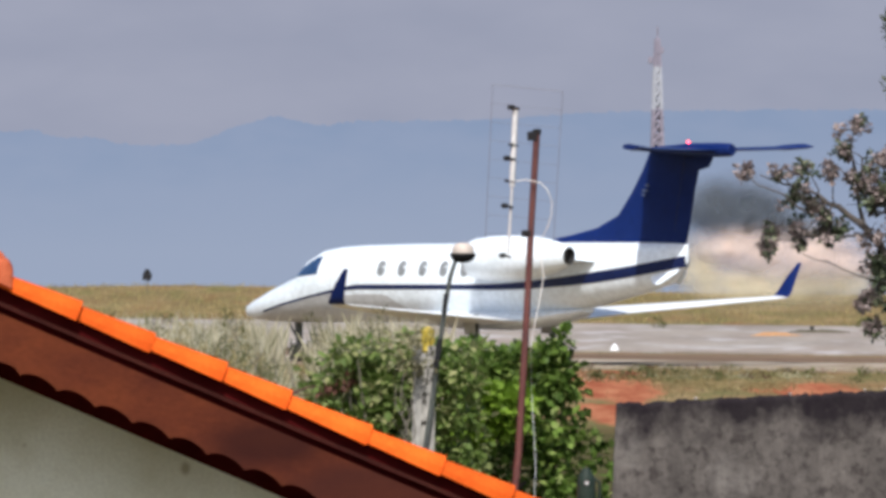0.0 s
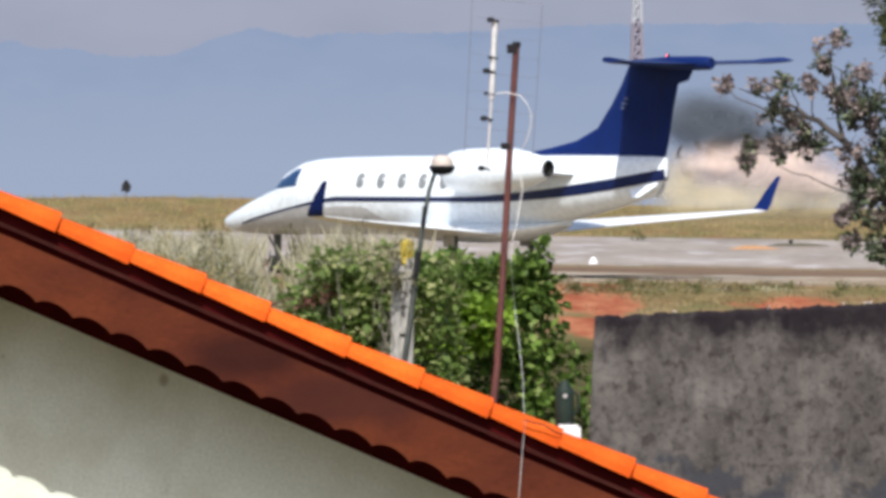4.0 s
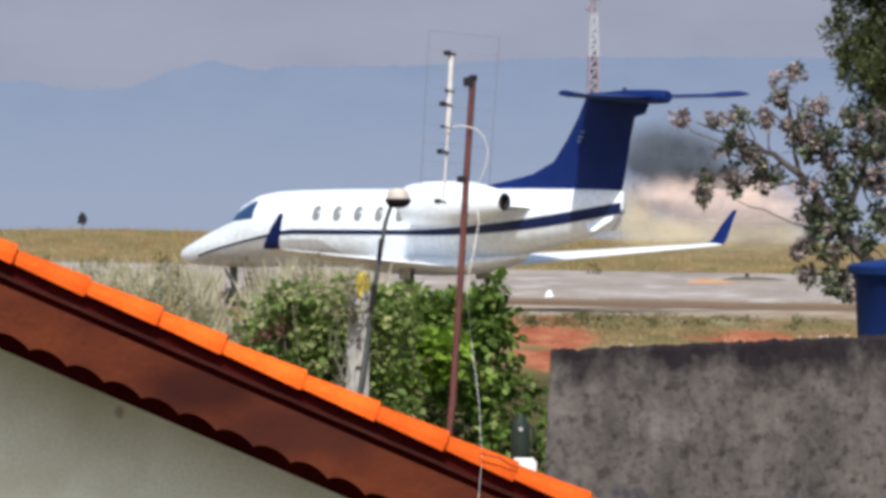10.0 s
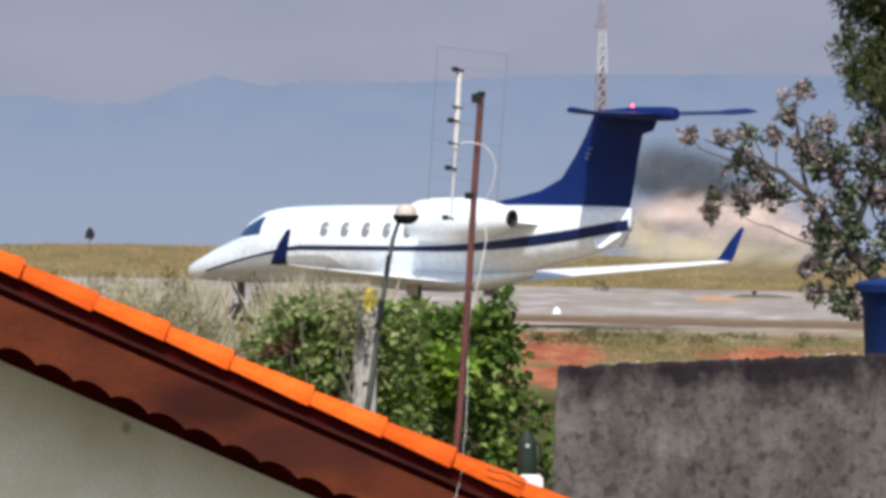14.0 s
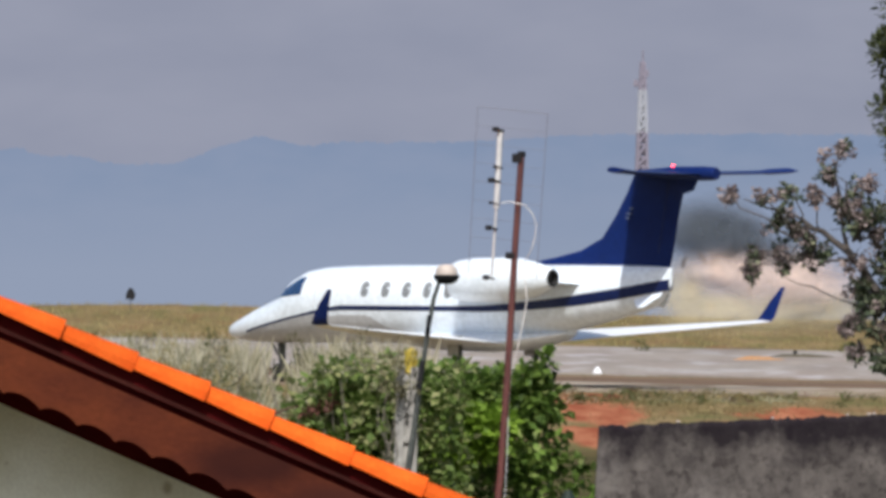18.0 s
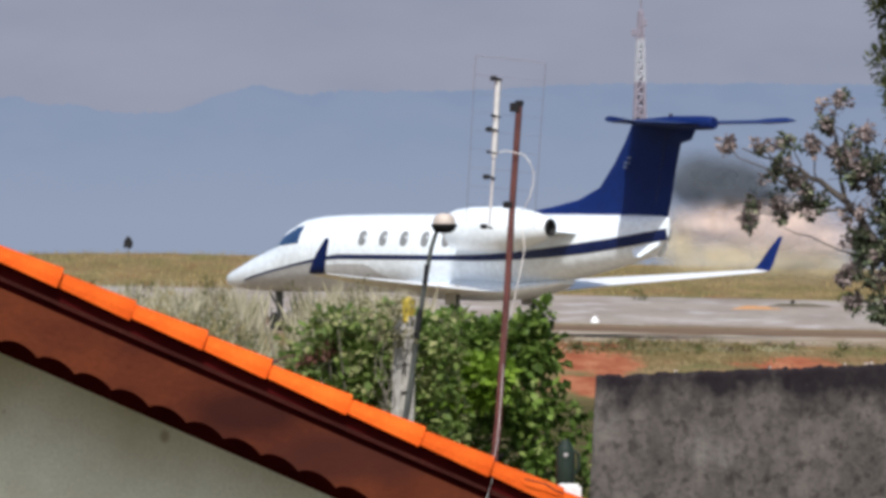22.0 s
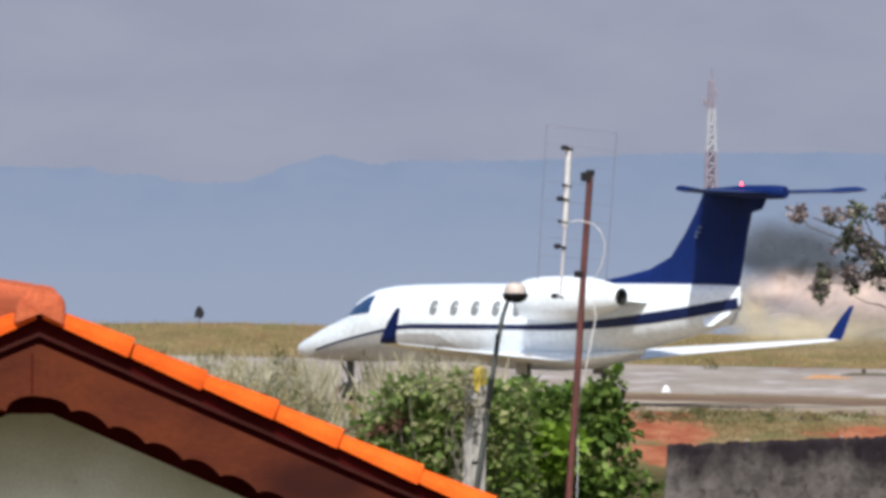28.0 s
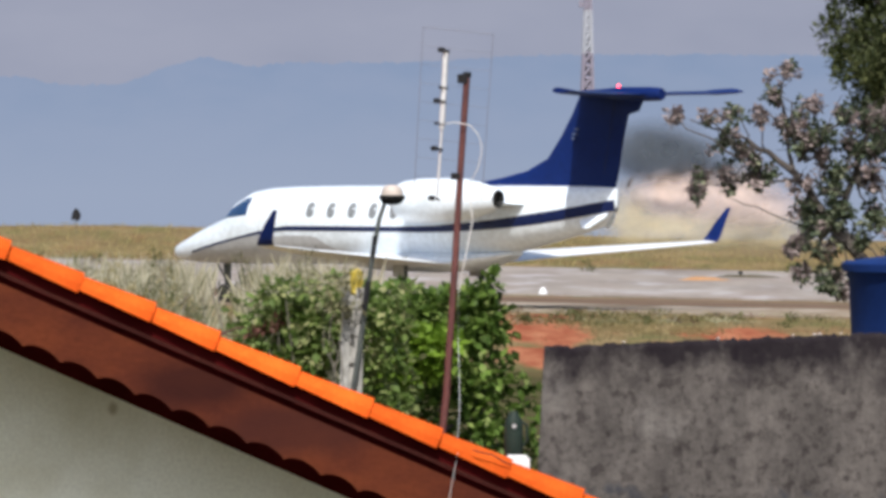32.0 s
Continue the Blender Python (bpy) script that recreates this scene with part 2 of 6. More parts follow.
M["weed"] = leaf_mat("green_weed_blade", [(0, (0.065, 0.075, 0.026)), (0.6, (0.105, 0.12, 0.042)), (1, (0.20, 0.185, 0.085))], 0.3, 0.8)
M["vine_leaf"] = leaf_mat("faded_vine_leaf", [(0, (0.12, 0.11, 0.06)), (0.5, (0.26, 0.24, 0.13)), (1, (0.44, 0.41, 0.27))], 0.35)
M["dead_leaf"] = leaf_mat("red_brown_dead_leaf", [(0, (0.09, 0.035, 0.028)), (1, (0.17, 0.075, 0.055))], 0.3)
M["asphalt"] = mat("worn_runway_asphalt", (0.235, 0.203, 0.183), (0.36, 0.315, 0.275), 0.9, scale=0.3, fine=2.5, bump=0.1, stretch=(1, 0.15, 1), spec=0.12)
M["slab"] = mat("pale_concrete_slab", (0.30, 0.255, 0.205), (0.43, 0.375, 0.305), 0.9, scale=0.3, fine=2, bump=0.1, spec=0.05)
M["shoulder"] = mat("brown_gravel_shoulder", (0.13, 0.085, 0.062), (0.23, 0.17, 0.125), 0.95, scale=0.25, fine=2, bump=0.3, stretch=(0.4, 1, 1), spec=0.0)
M["heap"] = mat("dark_olive_gravel", (0.075, 0.065, 0.045), (0.13, 0.115, 0.08), 0.95, scale=1.2, fine=6, bump=0.4, spec=0.0)
M["dust"] = mat("pale_pink_earth", (0.36, 0.26, 0.23), (0.46, 0.34, 0.30), 0.95, scale=0.15, fine=1.2, bump=0.2)
M["cone"] = mat("white_marker_paint", (0.78, 0.78, 0.80), (0.86, 0.86, 0.88), 0.4, bump=0)
M["orange"] = mat("orange_marker_paint", (0.46, 0.23, 0.09), (0.58, 0.32, 0.15), 0.7, bump=0)
# the tower's red and white are paled: distance haze mixed into the colour
M["tower_red"] = mat("hazed_red_paint", (0.205, 0.190, 0.25), (0.245, 0.225, 0.285), 0.7, bump=0)
M["tower_white"] = mat("hazed_white_paint", (0.32, 0.335, 0.39), (0.37, 0.39, 0.45), 0.7, bump=0)
M["feather"] = mat("black_feather", (0.008, 0.008, 0.010), (0.018, 0.017, 0.020), 0.95, scale=9, fine=50, bump=0.2, spec=0.05)
M["feather_pale"] = mat("pale_wingtip_feather", (0.22, 0.195, 0.205), (0.33, 0.295, 0.305), 0.9, scale=9, bump=0.2)
M["belly"] = mat("shaded_belly_grey", (0.47, 0.48, 0.50), (0.55, 0.56, 0.58), 0.4, scale=0.7, fine=8, bump=0)


def weather_wall(m):
    """Hard blotches, pale patches and a black weathered top on the render."""
    nt = m.node_tree
    b = nt.nodes["Principled BSDF"]
    base = b.inputs["Base Color"].links[0].from_socket
    blot = ramp(nt, noise_tex(nt, 13.0, 4, 0.6, (1, 1, 0.8)), [(0.36, (0.36, 0.34, 0.36)), (0.47, (1, 1, 1))])
    base = mixed(nt, 0.75, base, blot, "MULTIPLY")
    pale = ramp(nt, noise_tex(nt, 3.1, 5, 0.6, (1, 1, 0.8)), [(0.55, (0, 0, 0)), (0.68, (0.8, 0.8, 0.8))])
    base = mixed(nt, pale, base, (0.185, 0.168, 0.158))
    pits = ramp(nt, noise_tex(nt, 24.0, 4, 0.65, (0.8, 1, 1)), [(0.38, (0.45, 0.44, 0.46)), (0.50, (1, 1, 1))])
    base = mixed(nt, 0.45, base, pits, "MULTIPLY")
    streak = ramp(nt, noise_tex(nt, 9.0, 5, 0.65, (1, 1, 0.22)), [(0.40, (0.55, 0.54, 0.56)), (0.56, (1, 1, 1))])
    base = mixed(nt, 0.4, base, streak, "MULTIPLY")
    co = nt.nodes.new("ShaderNodeTexCoord")
    sp = nt.nodes.new("ShaderNodeSeparateXYZ")
    nt.links.new(co.outputs["Object"], sp.inputs[0])
    rag = nt.nodes.new("ShaderNodeMath")
    rag.operation = "MULTIPLY_ADD"
    rag.inputs[1].default_value = 0.62
    nt.links.new(noise_tex(nt, 5.5, 3, 0.6, (1, 1, 0.8)), rag.inputs[0])
    nt.links.new(sp.outputs[2], rag.inputs[2])
    band = nt.nodes.new("ShaderNodeMapRange")
    band.inputs[1].default_value, band.inputs[2].default_value = 4.47, 4.66
    nt.links.new(rag.outputs[0], band.inputs[0])
    base = mixed(nt, band.outputs[0], base, mixed(nt, 0.88, base, (0.012, 0.009, 0.013)))
    # uneven dark blue-grey patches on the lower part of the wall
    low_band = nt.nodes.new("ShaderNodeMapRange")
    low_band.inputs[1].default_value, low_band.inputs[2].default_value = 3.84, 3.78
    nt.links.new(rag.outputs[0], low_band.inputs[0])
    spots = ramp(nt, noise_tex(nt, 1.7, 4, 0.6), [(0.46, (0, 0, 0)), (0.52, (1, 1, 1))])
    low = mixed(nt, 1.0, low_band.outputs[0], spots, "MULTIPLY")
    nt.links.new(mixed(nt, low, base, (0.05, 0.05, 0.058)), b.inputs["Base Color"])


weather_wall(M["concrete"])


def mildew(m, tint, scale, lo, hi, most, stretch=(1, 1, 1)):
    """Broad uneven stains over a plain coat."""
    nt = m.node_tree
    b = nt.nodes["Principled BSDF"]
    base = b.inputs["Base Color"].links[0].from_socket
    mask = ramp(nt, noise_tex(nt, scale, 5, 0.6, stretch), [(lo, (0, 0, 0)), (hi, (most, most, most))])
    nt.links.new(mixed(nt, mask, base, tint), b.inputs["Base Color"])


def stain(m, at, reach, tint, most):
    """One dark soaked patch with a ragged rim."""
    nt = m.node_tree
    b = nt.nodes["Principled BSDF"]
    base = b.inputs["Base Color"].links[0].from_socket
    co = nt.nodes.new("ShaderNodeTexCoord")
    mp = nt.nodes.new("ShaderNodeMapping")
    mp.inputs["Location"].default_value = [-a / r for a, r in zip(at, reach)]
    mp.inputs["Scale"].default_value = [1 / r for r in reach]
    nt.links.new(co.outputs["Object"], mp.inputs[0])
    ln = nt.nodes.new("ShaderNodeVectorMath")
    ln.operation = "LENGTH"
    nt.links.new(mp.outputs[0], ln.inputs[0])
    ad = nt.nodes.new("ShaderNodeMath")
    ad.operation = "MULTIPLY_ADD"
    ad.inputs[1].default_value = 0.9
    nt.links.new(noise_tex(nt, 5.0, 4, 0.6), ad.inputs[0])
    nt.links.new(ln.outputs["Value"], ad.inputs[2])
    mr = nt.nodes.new("ShaderNodeMapRange")
    mr.inputs[1].default_value, mr.inputs[2].default_value, mr.inputs[4].default_value = 1.55, 0.95, most
    nt.links.new(ad.outputs[0], mr.inputs[0])
    nt.links.new(mixed(nt, mr.outputs[0], base, tint), b.inputs["Base Color"])


stain(M["fascia"], (-0.74, 72.0, 4.59), (0.28, 9.0, 0.12), (0.032, 0.010, 0.0085), 0.85)
stain(M["fascia"], (-0.30, 72.0, 4.40), (0.45, 9.0, 0.13), (0.042, 0.014, 0.012), 0.75)
stain(M["plaster"], (-1.05, 72.7, 4.47), (0.026, 9.0, 0.034), (0.17, 0.12, 0.06), 0.7)
stain(M["fascia"], (0.95, 72.0, 3.82), (0.40, 9.0, 0.14), (0.050, 0.014, 0.014), 0.6)
mildew(M["plaster"], (0.44, 0.43, 0.28), 1.1, 0.42, 0.68, 0.7)
mildew(M["plaster"], (0.20, 0.17, 0.10), 5.0, 0.66, 0.72, 0.5)
mildew(M["slab"], (0.22, 0.16, 0.105), 0.5, 0.42, 0.60, 0.85, (1, 0.2, 1))
mildew(M["asphalt"], (0.26, 0.205, 0.18), 0.35, 0.48, 0.64, 0.6, (1, 0.14, 1))
mildew(M["asphalt"], (0.46, 0.43, 0.43), 0.6, 0.52, 0.66, 0.7, (1, 0.16, 1))


def puff_mat(name, colour, alpha):
    """Dust that thins out from the middle of a puff to its rim."""
    m = bpy.data.materials.new(name)
    m.use_nodes = True
    nt = m.node_tree
    b = nt.nodes["Principled BSDF"]
    b.inputs["Base Color"].default_value, b.inputs["Roughness"].default_value, b.inputs["Specular IOR Level"].default_value = (*colour, 1), 1.0, 0.0
    co = nt.nodes.new("ShaderNodeTexCoord")
    mp = nt.nodes.new("ShaderNodeMapping")
    mp.inputs["Location"].default_value, mp.inputs["Scale"].default_value = (-1, 0, -1), (2, 0, 2)
    nt.links.new(co.outputs["Generated"], mp.inputs[0])
    ln = nt.nodes.new("ShaderNodeVectorMath")
    ln.operation = "LENGTH"
    nt.links.new(mp.outputs[0], ln.inputs[0])
    fall = ramp(nt, ln.outputs["Value"], [(0.0, (alpha,) * 3), (0.28, (alpha * 0.82,) * 3), (0.56, (alpha * 0.3,) * 3), (0.80, (0, 0, 0))])
    patch = ramp(nt, noise_tex(nt, 0.9, 4, 0.6), [(0.3, (0.55,) * 3), (0.7, (1.0,) * 3)])
    tl = nt.nodes.new("ShaderNodeBsdfTranslucent")
    tl.inputs["Color"].default_value = (*colour, 1)
    half = nt.nodes.new("ShaderNodeMixShader")
    nt.links.new(b.outputs[0], half.inputs[1])
    nt.links.new(tl.outputs[0], half.inputs[2])
    clear = nt.nodes.new("ShaderNodeBsdfTransparent")
    thin = nt.nodes.new("ShaderNodeMixShader")
    nt.links.new(mixed(nt, 1.0, fall, patch, "MULTIPLY"), thin.inputs[0])
    nt.links.new(clear.outputs[0], thin.inputs[1])
    nt.links.new(half.outputs[0], thin.inputs[2])
    nt.links.new(thin.outputs[0], nt.nodes["Material Output"].inputs[0])
    return m


M["puff"] = puff_mat("blown_pink_dust", (0.84, 0.66, 0.57), 0.95)
M["puff_low"] = puff_mat("blown_straw_dust", (0.66, 0.56, 0.36), 0.97)
M["puff_grey"] = puff_mat("thin_grey_exhaust", (0.095, 0.110, 0.130), 1.0)
M["sky_air"] = glow_mat("hazy_sky", [(0.35, (0.325, 0.345, 0.440)), (0.65, (0.355, 0.372, 0.465))], 0.02, (1, 1, 2.5))
# haze on the hills is part of their glow, paler towards the foot
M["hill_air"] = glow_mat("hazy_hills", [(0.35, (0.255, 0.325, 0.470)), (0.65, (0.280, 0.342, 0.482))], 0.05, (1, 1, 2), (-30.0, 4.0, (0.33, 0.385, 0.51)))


# ---- builders ----
def mesh_of(name, bm, material, smooth=False):
    me = bpy.data.meshes.new(name)
    bmesh.ops.recalc_face_normals(bm, faces=bm.faces)
    bm.to_mesh(me)
    bm.free()
    me.materials.append(material)
    if smooth:
        me.shade_smooth()
        me.set_sharp_from_angle(angle=radians(48))
    return me


def raw_mesh(name, verts, faces, material, smooth=False):
    me = bpy.data.meshes.new(name)
    me.from_pydata(verts, [], faces)
    me.materials.append(material)
    if smooth:
        me.shade_smooth()
    return me


def part(name, bm, material, parent, label="", smooth=False):
    me = mesh_of(name, bm, material, smooth) if isinstance(bm, bmesh.types.BMesh) else bm
    ob = new(name, me)
    ob.parent = parent
    if label:
        tagged(ob, label)
    return ob


def thing(name, at, label, category, group="", kind=""):
    e = new(name)
    e.location = at
    e.empty_display_size = 0.1
    return tagged(e, label, category, group, kind)


def box(bm, lo, hi, bevel=0.0):
    r = bmesh.ops.create_cube(bm, size=1.0)
    vs = r["verts"]
    for v in vs:
        v.co = Vector([(l + h) / 2 + c * (h - l) for l, h, c in zip(lo, hi, v.co)])
    if bevel:
        es = list({e for v in vs for e in v.link_edges})
        bmesh.ops.bevel(bm, geom=es, offset=bevel, segments=2, affect="EDGES")


def tube(bm, path, radii, sides=8, cap=True):
    """A round bar along a path, with a radius at each point."""
    rings = []
    n = len(path)
    path = [Vector(p) for p in path]
    if isinstance(radii, (int, float)):
        radii = [radii] * n
    for i, p in enumerate(path):
        d = (path[min(i + 1, n - 1)] - path[max(i - 1, 0)]).normalized()
        ref = Vector((0, 0, 1)) if abs(d.z) < 0.9 else Vector((0, 1, 0))
        a = d.cross(ref).normalized()
        b = d.cross(a)
        rings.append([bm.verts.new(p + (a * math.cos(k * math.tau / sides) + b * math.sin(k * math.tau / sides)) * radii[i]) for k in range(sides)])
    for r0, r1 in zip(rings, rings[1:]):
        for k in range(sides):
            bm.faces.new((r0[k], r0[(k + 1) % sides], r1[(k + 1) % sides], r1[k]))
    if cap:
        bm.faces.new(rings[0][::-1])
        bm.faces.new(rings[-1])


def loft(bm, rings, cap=True):
    vr = [[bm.verts.new(p) for p in r] for r in rings]
    n = len(vr[0])
    for a, b in zip(vr, vr[1:]):
        for k in range(n):
            bm.faces.new((a[k], a[(k + 1) % n], b[(k + 1) % n], b[k]))
    if cap:
        bm.faces.new(vr[0][::-1])
        bm.faces.new(vr[-1])


def prism(bm, outline, y0, y1):
    """A flat outline in x and z, given thickness along y."""
    a = [bm.verts.new((x, y0, z)) for x, z in outline]
    b = [bm.verts.new((x, y1, z)) for x, z in outline]
    bm.faces.new(a)
    bm.faces.new(b[::-1])
    n = len(a)
    for k in range(n):
        bm.faces.new((a[k], b[k], b[(k + 1) % n], a[(k + 1) % n]))


def lathe(bm, profile, axis="z", sides=20, origin=(0, 0, 0)):
    rings = []
    for along, r in profile:
        ring = []
        for k in range(sides):
            c, s = r * math.cos(k * math.tau / sides), r * math.sin(k * math.tau / sides)
            p = {"z": (c, s, along), "x": (along, c, s), "y": (c, along, s)}[axis]
            ring.append(Vector(origin) + Vector(p))
        rings.append(ring)
    loft(bm, rings)


def leaves(rng, clumps, size, shape=0.42, droop=0.3):
    """Folded leaves round clump centres: rows of centre, radii, count."""
    verts, faces = [], []
    for c, rad, count in clumps:
        c, rad = Vector(c), Vector(rad)
        for _ in range(count):
            d = Vector((rng.gauss(0, 1), rng.gauss(0, 1), rng.gauss(0, 1))).normalized()
            k = rng.random() ** 0.45
            p = c + Vector((d.x * rad.x, d.y * rad.y, d.z * rad.z)) * k
            way = (d + Vector((rng.gauss(0, 0.6), rng.gauss(0, 0.6), rng.gauss(0, 0.6) - droop))).normalized()
            side = way.cross(Vector((rng.gauss(0, 0.4), rng.gauss(0, 0.4), 1))).normalized()
            up = side.cross(way)
            s = size * rng.uniform(0.55, 1.25)
            w = s * shape
            i = len(verts)
            verts += [p, p + way * s * 0.45 + side * w * 0.5 + up * s * 0.08, p + way * s, p + way * s * 0.45 - side * w * 0.5 + up * s * 0.08]
            faces += [(i, i + 1, i + 2), (i, i + 2, i + 3)]
    return verts, faces


def blades(rng, count, place, height, width, sway=0.25):
    """Grass blades: place() gives a point, height() a length."""
    verts, faces = [], []
    for _ in range(count):
        p = Vector(place())
        h = height()
        a = rng.uniform(0, math.tau)
        side = Vector((math.cos(a), math.sin(a), 0)) * width * rng.uniform(0.6, 1.4)
        lean = Vector((rng.gauss(0, sway), rng.gauss(0, sway), 0)) * h
        i = len(verts)
        verts += [p - side, p + side, p + lean * 0.4 + Vector((0, 0, h * 0.6)) + side * 0.6, p + lean + Vector((0, 0, h))]
        faces += [(i, i + 1, i + 2), (i, i + 2, i + 3)]
    return verts, faces


# ---- the setting ----
# The airfield's strips run along the jet's heading; v is the distance across them, beyond the jet.
HEAD = radians(42.5)
JET_AT = Vector((1.17, 402.0, 0.0))
ALONG = Vector((-math.cos(HEAD), math.sin(HEAD), 0))
ACROSS = Vector((math.sin(HEAD), math.cos(HEAD), 0))


def field(u, v, z=0.0):
    return JET_AT + ALONG * u + ACROSS * v + Vector((0, 0, z))


def ground_z(x, y):
    v = (x - JET_AT.x) * ACROSS.x + (y - JET_AT.y) * ACROSS.y
    z = -0.02 + 0.10 * noise.noise(Vector((x * 0.05, y * 0.03, 0.0))) * min(1.0, max(0.0, (-v - 6) / 20))
    if v > 62:
        z += 0.12 * noise.noise(Vector((x * 0.12, y * 0.02, 3.0)))
    if v > 128:
        z -= min(72.0, (v - 128) * 0.06)
    return z


# bare patches on the verge: x, y and their half lengths
BARE = ((7.9, 368, 1.25, 9), (3.7, 372, 1.15, 24), (3.3, 340, 0.6, 12))


def make_ground():
    xs = sorted({*np.linspace(-26, 30, 85), *np.linspace(-2600, -30, 14), *np.linspace(36, 2600, 14)})
    ys = sorted({*np.linspace(-60, 300, 50), *np.linspace(300, 640, 130), *np.linspace(650, 4900, 24)})
    verts = [(x, y, ground_z(x, y)) for y in ys for x in xs]
    n = len(xs)
    faces = [(j * n + i, j * n + i + 1, (j + 1) * n + i + 1, (j + 1) * n + i) for j in range(len(ys) - 1) for i in range(n - 1)]
    m = mat("dry_field", (0.145, 0.105, 0.055), (0.28, 0.205, 0.108), 0.95, scale=0.45, fine=3.0, bump=0.3, stretch=(1, 0.12, 1), spec=0.0)
    nt = m.node_tree
    b = nt.nodes["Principled BSDF"]
    base = b.inputs["Base Color"].links[0].from_socket
    green = ramp(nt, noise_tex(nt, 0.6, 6, 0.65, (1, 0.12, 1)), [(0.46, (0, 0, 0)), (0.62, (1, 1, 1))])
    base = mixed(nt, green, base, (0.135, 0.125, 0.055))
    red = ramp(nt, noise_tex(nt, 0.7, 6, 0.65, (1, 0.12, 1)), [(0.54, (0, 0, 0)), (0.66, (1, 1, 1))])
    base = mixed(nt, red, base, (0.20, 0.115, 0.06))
    # brown and green near side of the airfield, darkened to cut bounced light
    co = nt.nodes.new("ShaderNodeTexCoord")
    sp = nt.nodes.new("ShaderNodeSeparateXYZ")
    nt.links.new(co.outputs["Object"], sp.inputs[0])
    near = nt.nodes.new("ShaderNodeMapRange")
    near.inputs[1].default_value, near.inputs[2].default_value = 332, 316
    nt.links.new(sp.outputs[1], near.inputs[0])
    dim_near = ramp(nt, noise_tex(nt, 0.5, 5, 0.6), [(0.35, (0.065, 0.050, 0.030)), (0.65, (0.085, 0.085, 0.035))])
    base = mixed(nt, near.outputs[0], base, dim_near)
    # unseen ground before the house, added paler to throw light onto the gable
    bounce = nt.nodes.new("ShaderNodeMapRange")
    bounce.inputs[1].default_value, bounce.inputs[2].default_value = 76, 73
    nt.links.new(sp.outputs[1], bounce.inputs[0])
    base = mixed(nt, bounce.outputs[0], base, (0.135, 0.112, 0.068))
    # bare red earth where the verge is scraped open
    worn = noise_tex(nt, 1.3, 5, 0.65, (1, 0.06, 1))
    for x, y, rx, ry in BARE:
        mp = nt.nodes.new("ShaderNodeMapping")
        mp.inputs["Location"].default_value = (-x / rx, -y / ry, 0)
        mp.inputs["Scale"].default_value = (1 / rx, 1 / ry, 0)
        nt.links.new(co.outputs["Object"], mp.inputs[0])
        ln = nt.nodes.new("ShaderNodeVectorMath")
        ln.operation = "LENGTH"
        nt.links.new(mp.outputs[0], ln.inputs[0])
        ad = nt.nodes.new("ShaderNodeMath")
        ad.operation = "MULTIPLY_ADD"
        ad.inputs[1].default_value = 1.6
        nt.links.new(worn, ad.inputs[0])
        nt.links.new(ln.outputs["Value"], ad.inputs[2])
        mr = nt.nodes.new("ShaderNodeMapRange")
        mr.inputs[1].default_value, mr.inputs[2].default_value = 1.85, 1.55
        nt.links.new(ad.outputs[0], mr.inputs[0])
        soil = ramp(nt, noise_tex(nt, 1.6, 4, 0.6, (1, 0.06, 1)), [(0.35, (0.245, 0.072, 0.040)), (0.65, (0.39, 0.165, 0.092))])
        base = mixed(nt, mr.outputs[0], base, soil)
    nt.links.new(base, b.inputs["Base Color"])
    g = new("ground", raw_mesh("ground", verts, faces, m, True))
    tagged(g, "dry airfield grassland with patches of bare red earth", "ground", kind="structure")


def strip(name, v0, v1, lift, material, label, category, rag=0.6, u0=-140, u1=260):
    verts, faces = [], []
    steps = 240
    for k in range(steps + 1):
        u = u0 + (u1 - u0) * k / steps
        w0 = rag * noise.noise(Vector((u * 0.2, v0, 1.0)))
        w1 = rag * noise.noise(Vector((u * 0.2, v1, 2.0)))
        verts += [field(u, v0 + w0, -0.15), field(u, v0 + w0, lift), field(u, v1 + w1, lift), field(u, v1 + w1, -0.15)]
        if k:
            i = 4 * (k - 1)
            faces += [(i + j, i + j + 1, i + j + 5, i + j + 4) for j in range(3)]
    ob = new(name, raw_mesh(name, verts, faces, material))
    return tagged(ob, label, category, kind="structure")


def rise(x, at, width):
    return 1 / (1 + math.exp(max(-60.0, min(60.0, -(x - at) / width))))


def hill_line(x, seed):
    """Skyline of the range: a low saddle, a step up to a flat top, a slow climb beyond."""
    z = -2.3 + 2.0 * (1 - rise(x, -87, 1.6)) + 1.7 * (1 - rise(x, -104, 1.2)) + 6.2 * rise(x, -58, 3.2) + 1.2 * math.exp(-((x + 44) / 4.5) ** 2) - 1.2 * math.exp(-((x + 31) / 4.5) ** 2) + 2.8 * rise(x, 28, 9)
    z += 0.3 * noise.noise(Vector((x * 0.12, seed, 5))) + 0.35 * noise.noise(Vector((x * 0.4, seed, 9))) + 0.5 * noise.noise(Vector((x * 0.9, seed, 4))) + 0.3 * noise.noise(Vector((x * 2.3, seed, 6)))
    return z + 60 * max(0, abs(x) - 140) / 1500 * abs(noise.noise(Vector((x * 0.002, seed, 2))))


